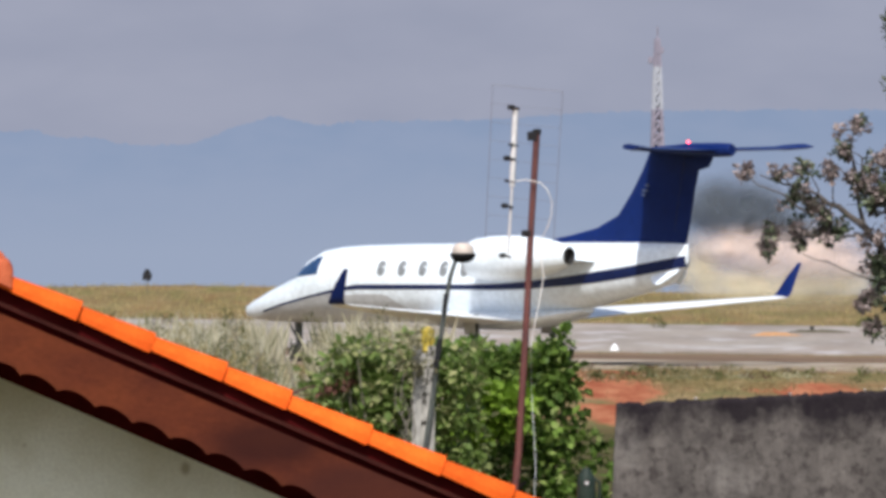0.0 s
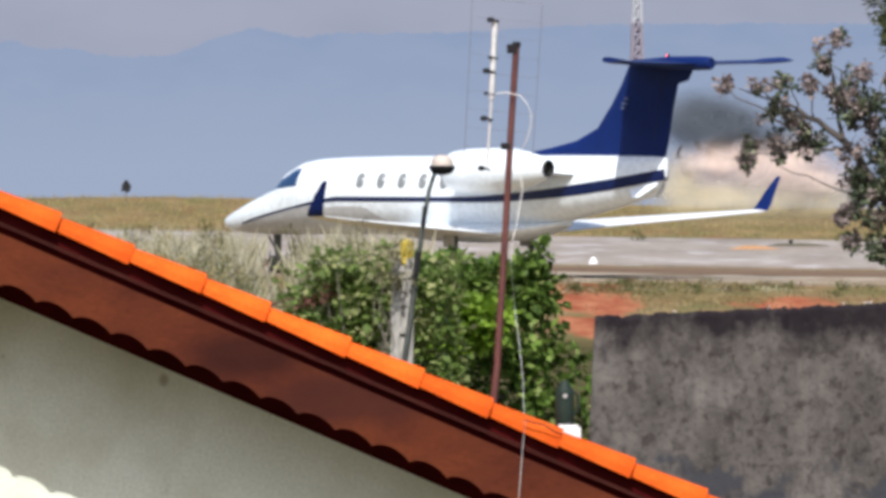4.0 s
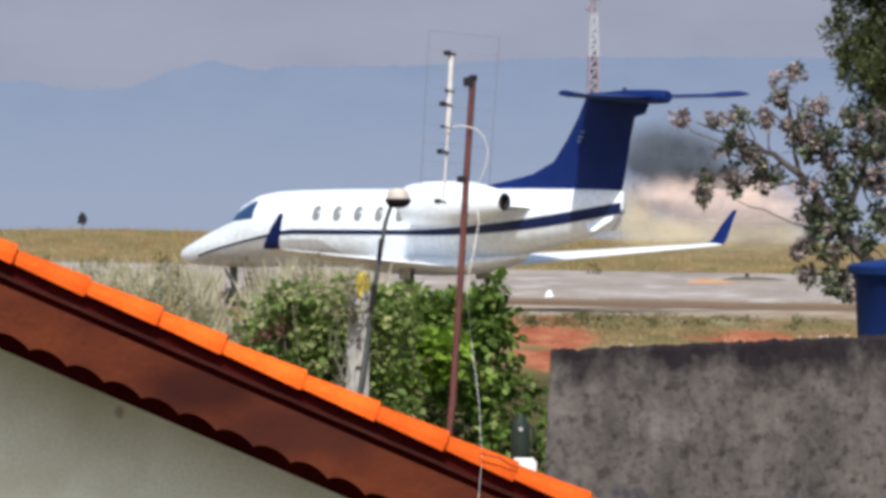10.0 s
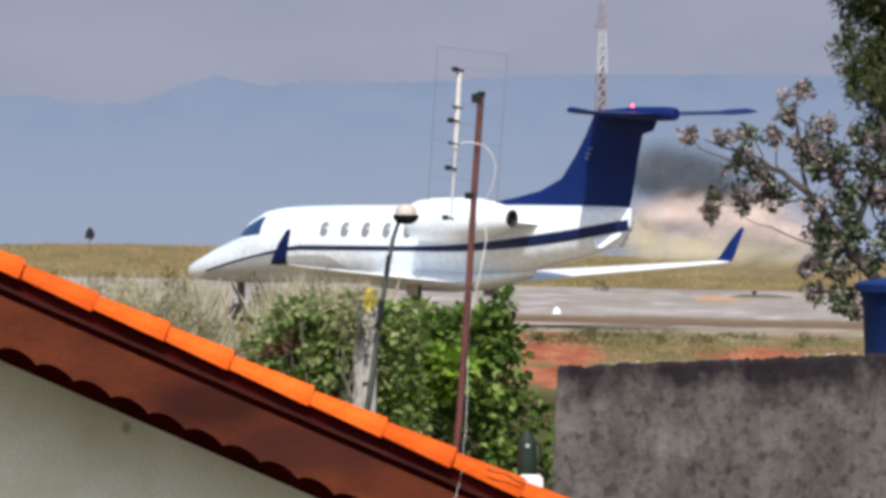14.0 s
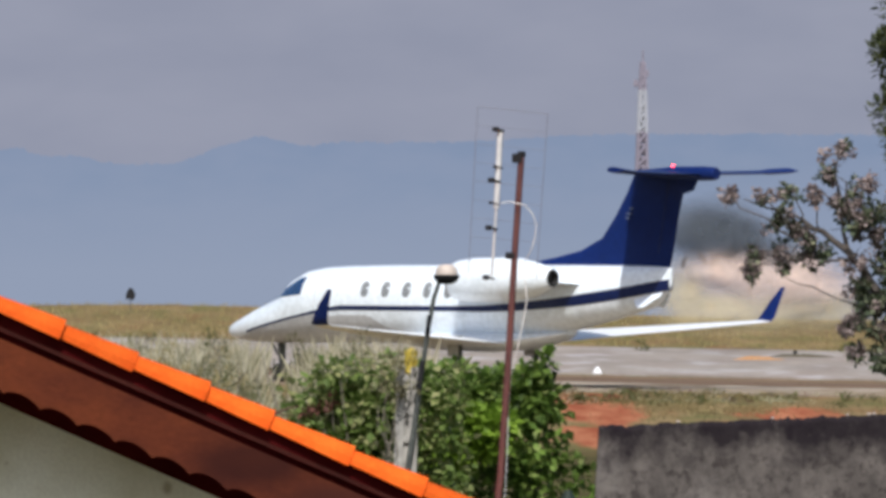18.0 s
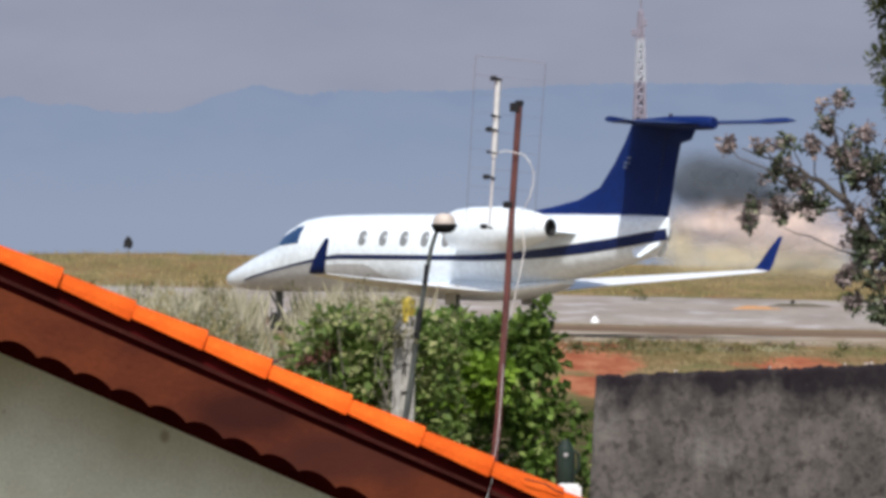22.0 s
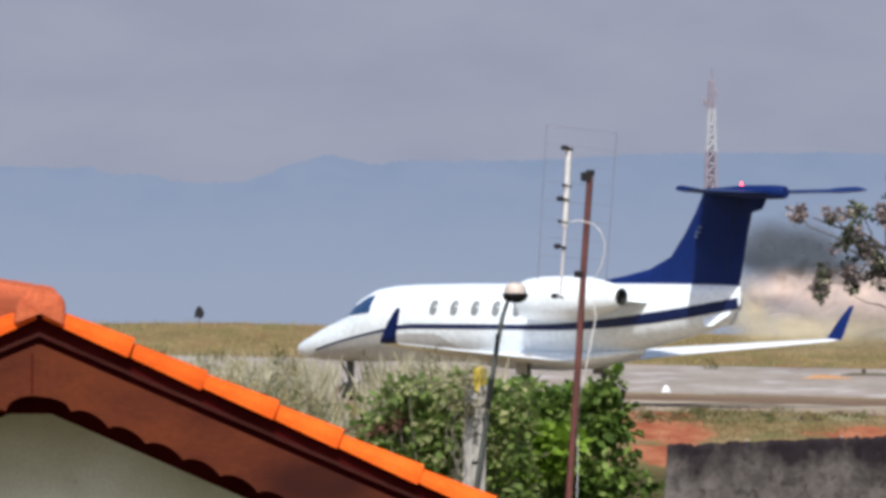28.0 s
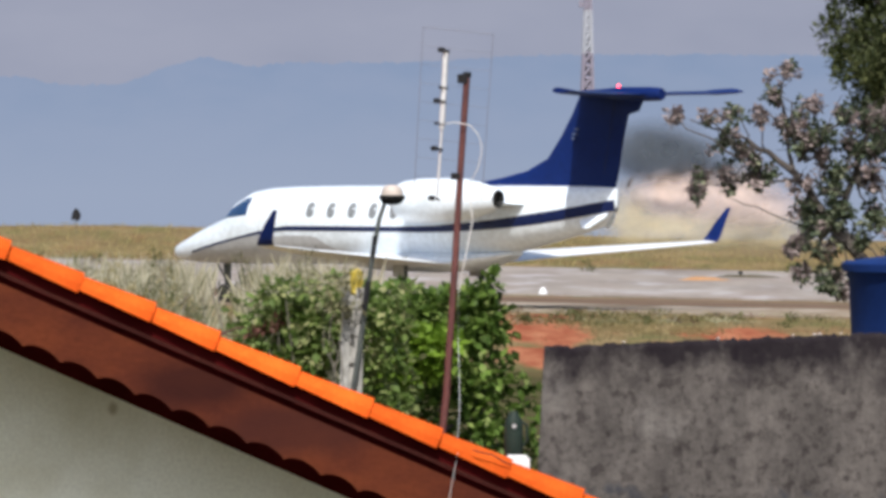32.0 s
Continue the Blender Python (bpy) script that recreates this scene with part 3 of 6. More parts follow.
def make_backdrop():
    verts, faces = [], []
    xs = [*np.linspace(-1900, -160, 40), *np.linspace(-155, 155, 620), *np.linspace(160, 1900, 40)]
    for x in xs:
        y = math.sqrt(4400 ** 2 - x * x)
        z = hill_line(x, 0.7)
        verts += [(x, y - 60, -60), (x, y - 20, z - 12), (x, y, z), (x, y + 60, -40)]
    for k in range(len(xs) - 1):
        i = 4 * k
        faces += [(i + j, i + j + 4, i + j + 5, i + j + 1) for j in range(3)]
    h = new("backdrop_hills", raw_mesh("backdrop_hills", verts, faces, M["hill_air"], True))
    tagged(h, "blue hazy range of distant hills", "hills", kind="structure")
    verts, faces = [], []
    for k in range(61):
        a = radians(-30 + k)
        verts += [(4750 * math.sin(a), 4750 * math.cos(a), -80), (4750 * math.sin(a), 4750 * math.cos(a), 420)]
        if k:
            faces.append((2 * k - 2, 2 * k, 2 * k + 1, 2 * k - 1))
    s = new("backdrop_sky", raw_mesh("backdrop_sky", verts, faces, M["sky_air"]))
    tagged(s, "grey lavender hazy sky low over the horizon", "sky", kind="structure")


make_ground()
strip("runway", 19, 60, 0.02, M["asphalt"], "worn light grey asphalt runway", "runway")
strip("taxiway", -1.8, 7.6, 0.025, M["slab"], "pale concrete taxiway strip under the jet", "taxiway", 2.2)
strip("shoulder", 8.4, 17, 0.0, M["shoulder"], "dark brown gravel shoulder between the paved strips", "shoulder")
make_backdrop()


# ---- the house ----
RIDGE_X, RIDGE_Z, FALL, VERGE_Y = -1.94, 5.320, 0.4245, 72.0
SLANT = math.atan(FALL)


def roof_z(x, off=0.0):
    return RIDGE_Z - FALL * abs(x - RIDGE_X) - off


def tile_mesh(name, length, r0, r1, material, thick=0.014, seg=9):
    """A barrel tile along x, narrow end first, with its wall thickness."""
    bm = bmesh.new()
    rings = []
    for x, r in ((0, r0), (length * 0.5, (r0 + r1) / 2), (length, r1)):
        drop = 0.015 * x / length
        outer = [(x, -r * math.cos(math.pi * k / seg), r * 0.92 * math.sin(math.pi * k / seg) - (drop if k in (0, seg) else 0)) for k in range(seg + 1)]
        q = r - thick
        inner = [(x, -q * math.cos(math.pi * k / seg), q * 0.92 * math.sin(math.pi * k / seg) - (drop if k in (0, seg) else 0)) for k in range(seg, -1, -1)]
        rings.append(outer + inner)
    loft(bm, rings)
    return mesh_of(name, bm, material, False)


def slope_board(bm, side, top, bottom, y0, y1, x_end, arches=0.0, depth=0.0):
    """A board that follows the roof's slope on one side of the ridge."""
    h_end = abs(x_end - RIDGE_X)
    pts = [(RIDGE_X, RIDGE_Z - top), (RIDGE_X + side * h_end, RIDGE_Z - top - FALL * h_end)]
    low = []
    if arches:
        # a wide round arch at the ridge, then the even scallops
        h0, mid = 0.140, 0.030
        for k in range(0, 9):
            hh = h0 * k / 8
            low.append((RIDGE_X - mid * (1 - k / 8) + side * hh, RIDGE_Z - bottom - FALL * h0 + 0.066 * math.sqrt(1 - (k / 8) ** 2)))
        h = h0
        while h + arches < h_end:
            for k in range(1, 9):
                hh = h + arches * k / 8
                low.append((RIDGE_X + side * hh, RIDGE_Z - bottom - FALL * hh + depth * math.sin(math.pi * k / 8) ** 0.7 if k < 8 else RIDGE_Z - bottom - FALL * hh))
            h += arches
        low.append((RIDGE_X + side * h_end, RIDGE_Z - bottom - FALL * h_end))
    else:
        low = [(RIDGE_X, RIDGE_Z - bottom), (RIDGE_X + side * h_end, RIDGE_Z - bottom - FALL * h_end)]
    # built as upright slices, so that the lower edge may be wavy
    cols = [(x, RIDGE_Z - top - FALL * abs(x - RIDGE_X), z) for x, z in low]
    rows = [[bm.verts.new((x, y, zz)) for (x, y, zz) in ((c[0], y0, c[1]), (c[0], y0, c[2]), (c[0], y1, c[2]), (c[0], y1, c[1]))] for c in cols]
    for a, b in zip(rows, rows[1:]):
        for k in range(4):
            bm.faces.new((a[k], a[(k + 1) % 4], b[(k + 1) % 4], b[k]))
    bm.faces.new(rows[0])
    bm.faces.new(rows[-1][::-1])


def make_house():
    house = thing("house", (0, 0, 0), "single-storey house with a clay tile roof and brown scalloped fascia", "house")
    wall_y = VERGE_Y + 0.70
    left, right = -5.45, 1.72
    wx0, wx1, wz0, wz1 = -0.24, 0.52, 2.75, 3.923
    bm = bmesh.new()
    slit = wx0 + 0.3
    prism(bm, [(left, 0), (slit, 0), (slit, wz0), (wx0, wz0), (wx0, wz1), (wx1, wz1), (wx1, wz0), (slit + 0.001, wz0), (slit + 0.001, 0), (right, 0),
               (right, roof_z(right, 0.13)), (RIDGE_X, RIDGE_Z - 0.13), (left, roof_z(left, 0.13))], wall_y, wall_y + 0.2)
    part("wall", bm, M["plaster"], house, "pale green plastered gable wall")
    for a, b in ((left, left + 0.2), (right - 0.2, right)):
        bm = bmesh.new()
        box(bm, (a, wall_y + 0.21, 0), (b, 82, min(roof_z(a, 0.13), roof_z(b, 0.13))))
        part("side_wall", bm, M["plaster"], house)
    # window in the gable
    win = new("window")
    win.parent = house
    bm = bmesh.new()
    for lo, hi in (((wx0, wall_y + 0.03, wz0), (wx0 + 0.05, wall_y + 0.15, wz1)), ((wx1 - 0.05, wall_y + 0.03, wz0), (wx1, wall_y + 0.15, wz1)),
                   ((wx0 + 0.05, wall_y + 0.03, wz1 - 0.05), (wx1 - 0.05, wall_y + 0.15, wz1)), ((wx0 + 0.05, wall_y + 0.03, wz0), (wx1 - 0.05, wall_y + 0.15, wz0 + 0.05))):
        box(bm, lo, hi)
    part("window_frame", bm, M["fascia_dark"], win)
    bm = bmesh.new()
    box(bm, (wx0 + 0.05, wall_y + 0.09, wz0 + 0.05), (wx1 - 0.05, wall_y + 0.10, wz1 - 0.05))
    part("pane", bm, M["jet_glass"], win, "dark window pane")
    # boards under the verge, on both slopes
    ends = {1: 2.05, -1: -5.75}
    for side in (1, -1):
        # the batten's near-black maroon takes in the shade below the tiles
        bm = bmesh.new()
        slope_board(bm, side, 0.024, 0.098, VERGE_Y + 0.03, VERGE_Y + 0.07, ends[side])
        part("verge_batten", bm, M["fascia_dark"], house, "dark maroon batten with the shade under the tiles in its colour")
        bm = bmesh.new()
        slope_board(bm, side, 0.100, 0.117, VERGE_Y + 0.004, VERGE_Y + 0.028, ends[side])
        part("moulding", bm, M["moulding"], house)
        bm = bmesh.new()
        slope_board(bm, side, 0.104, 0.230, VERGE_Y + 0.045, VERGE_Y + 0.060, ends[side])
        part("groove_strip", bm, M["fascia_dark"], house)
        bm = bmesh.new()
        slope_board(bm, side, 0.150, 0.378, VERGE_Y - 0.004, VERGE_Y + 0.024, ends[side], 0.1597, 0.030)
        part("fascia_board", bm, M["fascia"], house, "brown stained fascia board with a scalloped lower edge")
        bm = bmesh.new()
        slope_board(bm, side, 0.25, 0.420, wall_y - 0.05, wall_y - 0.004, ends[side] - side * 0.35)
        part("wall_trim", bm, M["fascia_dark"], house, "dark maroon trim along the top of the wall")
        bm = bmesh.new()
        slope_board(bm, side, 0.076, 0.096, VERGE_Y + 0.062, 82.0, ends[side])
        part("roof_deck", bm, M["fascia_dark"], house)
    bm = bmesh.new()
    box(bm, (RIDGE_X - 0.0320, VERGE_Y - 0.0065, RIDGE_Z - 0.368), (RIDGE_X - 0.0260, VERGE_Y - 0.0045, RIDGE_Z - 0.190))
    part("joint", bm, M["fascia_dark"], house, "dark butt joint between the fascia boards")
    bm = bmesh.new()
    prism(bm, [(RIDGE_X - 0.13, RIDGE_Z - 0.458), (RIDGE_X + 0.13, RIDGE_Z - 0.458), (RIDGE_X, RIDGE_Z - 0.38)], wall_y - 0.046, wall_y - 0.008)
    part("apex_block", bm, M["fascia_dark"], house)
    # verge tiles, one over the next down the slope
    verge = tile_mesh("verge_tile", 0.400, 0.064, 0.082, M["tile"])
    lips = (0.380, 0.694, 1.000, 1.277, 1.620, 1.934, 2.231, 2.531, 2.840, 3.150, 3.460, 3.770, 4.080)
    run = 0.400 * math.cos(SLANT)
    rng = random.Random(4)
    for side in (1, -1):
        for k in range(13 if side > 0 else 12):
            h = lips[k] - run
            x = RIDGE_X + side * h
            ob = new("verge_tile", verge)
            ob.parent = house
            lift = 0.014 + rng.uniform(-0.003, 0.004)
            ob.matrix_basis = pose(x, VERGE_Y + 0.055 + rng.uniform(-0.006, 0.006), RIDGE_Z - FALL * h - 0.050 + lift, 0, 0, 0 if side > 0 else 180) @ pose(0, 0, 0, rng.uniform(-1.5, 1.5), math.degrees(SLANT) - 0.8 + rng.uniform(-0.5, 0.5), rng.uniform(-0.8, 0.8))
    # field tiles behind the verge, in one piece of geometry
    verts, faces = [], []
    for side in (1, -1):
        for j in range(1, 40):
            for k in range(12 if side > 0 else 11):
                h0 = 0.10 + 0.3115 * k
                i = len(verts)
                for hh, r in ((h0, 0.075), (h0 + 0.36, 0.088)):
                    for a in range(6):
                        ang = math.pi * a / 5
                        verts.append((RIDGE_X + side * hh, VERGE_Y + 0.11 + j * 0.215 - r * math.cos(ang), RIDGE_Z - FALL * hh - 0.115 + r * 0.8 * math.sin(ang) + (0.012 if r > 0.08 else 0)))
                faces += [(i + a, i + a + 1, i + a + 7, i + a + 6) for a in range(5)]
    tagged(part("roof_tiles", raw_mesh("roof_tiles", verts, faces, M["tile_old"]), None, house, "rows of weathered clay barrel tiles"), kind="stuff")
    # ridge caps, bedded in mortar
    cap = bmesh.new()
    rings = []
    for y, r, up in ((0, 0.090, 0.080), (0.008, 0.104, 0.100), (0.03, 0.112, 0.108), (0.10, 0.112, 0.108), (0.22, 0.100, 0.094), (0.31, 0.086, 0.076)):
        ring = []
        for k in range(21):
            a = math.pi * k / 20
            lump = 1 + 0.22 * noise.noise(Vector((k * 0.42, y * 14, 5)))
            ring.append((-r * math.cos(a) * (1 + 0.08 * noise.noise(Vector((k * 0.5, y * 14, 1)))), y, -FALL * r + (up + FALL * r) * math.sin(a) ** 0.62 * lump))
        rings.append(ring + [(r * f, y, -FALL * r * abs(f)) for f in (0.7, 0.35, 0.0, -0.35, -0.7)])
    loft(cap, rings)
    cap_mesh = mesh_of("ridge_cap", cap, M["cap"], True)
    for k in range(33):
        ob = new("ridge_cap", cap_mesh)
        ob.parent = house
        ob.matrix_basis = pose(RIDGE_X + 0.004, VERGE_Y - 0.040 + 0.30 * k, RIDGE_Z - 0.020, -0.4, rng.uniform(-3, 3), rng.uniform(-2.5, 2.5))
    # the gable is turned a little away
    house.matrix_basis = pose(RIDGE_X, VERGE_Y, 0, 0, 0, 4.5) @ pose(-RIDGE_X, -VERGE_Y, 0)
    return house


make_house()


# ---- the antenna on the roof ----
def make_antenna():
    y = 74.0
    base_x, base_z = 0.292, 4.20
    a = thing("tv_antenna", (base_x, y, base_z), "tall tv antenna with wire reflector on a rusty mast", "antenna")
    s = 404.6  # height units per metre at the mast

    def p(px, pz, dy=0.0):
        return ((px - 784) / s - base_x, dy, 6 - (pz - 200) / s - base_z)
    bm = bmesh.new()
    tube(bm, [p(902, 960), p(918, 800), p(932, 560), p(940, 400), p(950, 238)], [0.0155, 0.0155, 0.0148, 0.0145, 0.0145], 12)
    part("mast", bm, M["rust"], a, "leaning rusty red steel pipe", True)
    bm = bmesh.new()
    lathe(bm, [(0, 0.014), (0.004, 0.019), (0.022, 0.019), (0.026, 0.012)], "z", 12, p(950, 239))
    box(bm, Vector(p(938, 246)) - Vector((0.012, 0.02, 0.008)), Vector(p(946, 236)) + Vector((0.012, 0.005, 0.008)), 0.003)
    part("mast_clamp", bm, M["black"], a)
    bm = bmesh.new()
    box(bm, Vector(p(926, 418)) - Vector((0.008, 0.015, 0.004)), Vector(p(936, 410)) + Vector((0.012, 0.005, 0.006)), 0.003)
    part("lower_clamp", bm, M["black"], a)
    bm = bmesh.new()
    tube(bm, [p(912, 190, -0.13), p(906, 330, -0.13)], 0.013, 8)
    part("boom_upper", bm, M["alu"], a, "pale aluminium boom", True)
    bm = bmesh.new()
    tube(bm, [p(906, 330, -0.13), p(899, 450, -0.13)], 0.006, 8)
    part("boom_lower", bm, M["alu"], a, "", True)
    # dark dipole clamps with short whiskers
    for px, pz, big in ((904, 190, 1), (897, 280, 1), (893, 364, 1), (889, 452, 1), (896, 320, 0), (903, 256, 0)):
        bm = bmesh.new()
        k = 0.011 if big else 0.006
        box(bm, Vector(p(px, pz, -0.15)) - Vector((k * 1.5, k, k)), Vector(p(px, pz, -0.15)) + Vector((k * 1.5, k, k)), k * 0.4)
        tube(bm, [p(px + 3, pz, -0.145), p(px + 15, pz + 3, -0.14)], k * 0.5, 6)
        d = part("dipole_clamp", bm, M["black"], a)
    # the reflector: a wire frame with fine bars
    bm = bmesh.new()
    tl, tr, bl, br = p(872, 150), p(996, 162), p(858, 446), p(978, 455)
    tube(bm, [tl, tr], 0.0020, 6)
    tube(bm, [tl, bl], 0.0017, 6)
    tube(bm, [tr, br], 0.0017, 6)
    part("reflector_frame", bm, M["wire_grey"], a, "thin grey wire reflector frame", True)
    for k in range(1, 9):
        f = k / 9
        bm = bmesh.new()
        lo, hi = Vector(tl).lerp(Vector(bl), f), Vector(tr).lerp(Vector(br), f)
        tube(bm, [lo, hi], 0.0009, 5)
        part("reflector_wire", bm, M["wire_grey"], a, "", True)
    # coaxial cable
    bm = bmesh.new()
    tube(bm, [p(906, 322, -0.07), p(930, 318, -0.05), p(957, 324, -0.03), p(970, 338, -0.03), p(977, 358, -0.03), p(976, 378, -0.03), p(970, 400, -0.02), p(955, 430, 0.02), p(958, 460, -0.02), p(962, 490, -0.02), p(955, 530, -0.02), p(945, 580, -0.02)], 0.0023, 8)
    part("cable_loop", bm, M["cable"], a, "white coaxial cable", True)
    cable = tagged(new("drop_cable"), "thin white cable hanging over the roof edge", "cable")
    bm = bmesh.new()
    ys = 73.96
    q = lambda px, pz, yy: ((px - 784) * yy / 29940, yy, 6 - (pz - 200) * yy / 29940)
    top = Vector(q(945, 580, ys))
    run = [(945, 580, ys), (940, 620, ys), (944, 700, ys), (950, 770, 73.7), (954, 830, 73.2), (953, 870, 72.5), (955, 893, 72.25), (955, 905, 72.148), (952, 925, 72.145), (947, 960, 72.135), (943, 1000, 72.13), (936, 1060, 72.13), (930, 1130, 72.13), (925, 1200, 72.13)]
    tube(bm, [Vector(q(*r)) - top for r in run], 0.0011, 7)
    cable.location = top
    part("cable", bm, M["cable"], cable, "", True)
    bm = bmesh.new()
    box(bm, (-0.055, -0.04, 0), (0.055, 0.04, 0.075), 0.012)
    b = new("junction_box", mesh_of("junction_box", bm, M["white_box"]))
    b.location = (0.645, 74.2, 4.175)
    tagged(b, "small white plastic junction box behind the roof edge", "junction box")
    # container added as a stand-in for a dark shape with a pale spot
    j = thing("dark_container", (0.630, 74.45, 4.165), "dark rounded container with a pale spot, added behind the roof edge", "jug")
    bm = bmesh.new()
    lathe(bm, [(0.0, 0.036), (0.008, 0.042), (0.20, 0.042), (0.235, 0.036), (0.262, 0.020), (0.272, 0.016)], "z", 18)
    part("body", bm, M["jug"], j, "", True)
    bm = bmesh.new()
    tube(bm, [(0.036, 0, 0.225), (0.058, 0, 0.21), (0.060, 0, 0.14), (0.040, 0, 0.12)], 0.007, 8)
    part("handle", bm, M["jug"], j, "", True)
    bm = bmesh.new()
    box(bm, (-0.010, -0.048, 0.196), (0.014, -0.040, 0.218), 0.004)
    part("pale_spot", bm, M["alu"], j, "small pale spot")
    bm = bmesh.new()
    tube(bm, [q(965, 898, 72.15), q(985, 903, 72.15), q(1000, 906, 72.155), q(1020, 918, 72.165), q(1034, 924, 72.18)], 0.0035, 6)
    w = new("twisted_wire", mesh_of("twisted_wire", bm, M["black"], True))
    tagged(w, "dark bit of twisted wire lying on the tiles", "wire")
    return cable


drop_cable = make_antenna()


# ---- the rendered wall and the tank ----
def make_wall():
    rng = random.Random(9)
    x0, x1, y0, y1 = 0.975, 7.5, 95.0, 95.22
    nx, nz = 300, 110
    verts, faces = [], []
    for j in range(nz + 1):
        for i in range(nx + 1):
            fx = i / nx
            top = 4.365 + 0.165 * (x1 - x0) * fx * 0.30 + 0.014 * noise.noise(Vector((fx * 60, 0, 0))) + 0.016 * noise.noise(Vector((fx * 230, 3, 0)))
            z = top * (j / nz) ** 0.8
            x = x0 + (x1 - x0) * fx
            if i == 0:
                x += 0.012 * noise.noise(Vector((z * 7, 1, 1))) + 0.045 * (z - 4.365)
            d = 0.004 * noise.noise(Vector((x * 5, z * 5, 4))) + 0.0025 * noise.noise(Vector((x * 15, z * 15, 8))) + 0.001 * noise.noise(Vector((x * 40, z * 40, 2)))
            verts.append((x, y0 + d, z))
    n = nx + 1
    for j in range(nz):
        for i in range(nx):
            faces.append((j * n + i, j * n + i + 1, (j + 1) * n + i + 1, (j + 1) * n + i))
    k = len(verts)
    top = [verts[nz * n + i] for i in range(n)]
    verts += [(x, y1, z) for x, y, z in top]
    faces += [(nz * n + i, nz * n + i + 1, k + i + 1, k + i) for i in range(nx)]
    edge = [j * n for j in range(nz + 1)]
    k2 = len(verts)
    verts += [(verts[e][0], y1, verts[e][2]) for e in edge]
    faces += [(edge[j + 1], k2 + j + 1, k2 + j, edge[j]) for j in range(nz)]
    w = new("boundary_wall", raw_mesh("boundary_wall", verts, faces, M["concrete"], True))
    tagged(w, "rough grey cement-rendered boundary wall with dark weathered top", "wall", kind="structure")
    for x in (1.42, 1.95, 2.37, 2.49, 2.52, 2.64):
        bm = bmesh.new()
        bmesh.ops.create_icosphere(bm, subdivisions=2, radius=1.0)
        a, b = rng.uniform(0.007, 0.015), rng.uniform(0.005, 0.009)
        for v in bm.verts:
            f = 1 + 0.4 * noise.noise(v.co * 1.7 + Vector((x * 9, 0, 0)))
            v.co = Vector((v.co.x * a, v.co.y * 0.02, v.co.z * b)) * f + Vector((x, 95.03, 4.374 + 0.0495 * (x - x0)))
        part("mortar_lump", bm, M["cream"], w, "pale lump of dried mortar", True)


make_wall()


def make_tank():
    t = thing("water_tank", (3.375, 98.2, 3.55), "blue plastic water tank with a domed lid behind the wall", "water tank")
    bm = bmesh.new()
    lathe(bm, [(0, 0.0), (0.0, 0.52), (0.10, 0.54), (0.30, 0.555), (0.32, 0.57), (0.36, 0.57), (0.38, 0.56), (0.75, 0.585), (1.17, 0.605), (1.19, 0.62), (1.22, 0.62), (1.22, 0.55)], "z", 40)
    part("body", bm, M["tank"], t, "", True)
    bm = bmesh.new()
    lathe(bm, [(1.215, 0.50), (1.215, 0.645), (1.26, 0.65), (1.275, 0.63), (1.30, 0.45), (1.32, 0.2), (1.325, 0.02)], "z", 40)
    part("lid", bm, M["tank"], t, "blue overlapping lid", True)
    s = thing("tank_stand", (3.375, 98.2, 0), "plain brick stand under the water tank", "stand")
    bm = bmesh.new()
    box(bm, (-0.7, -0.7, 0), (0.7, 0.7, 3.55), 0.02)
    part("block", bm, M["concrete"], s)


make_tank()


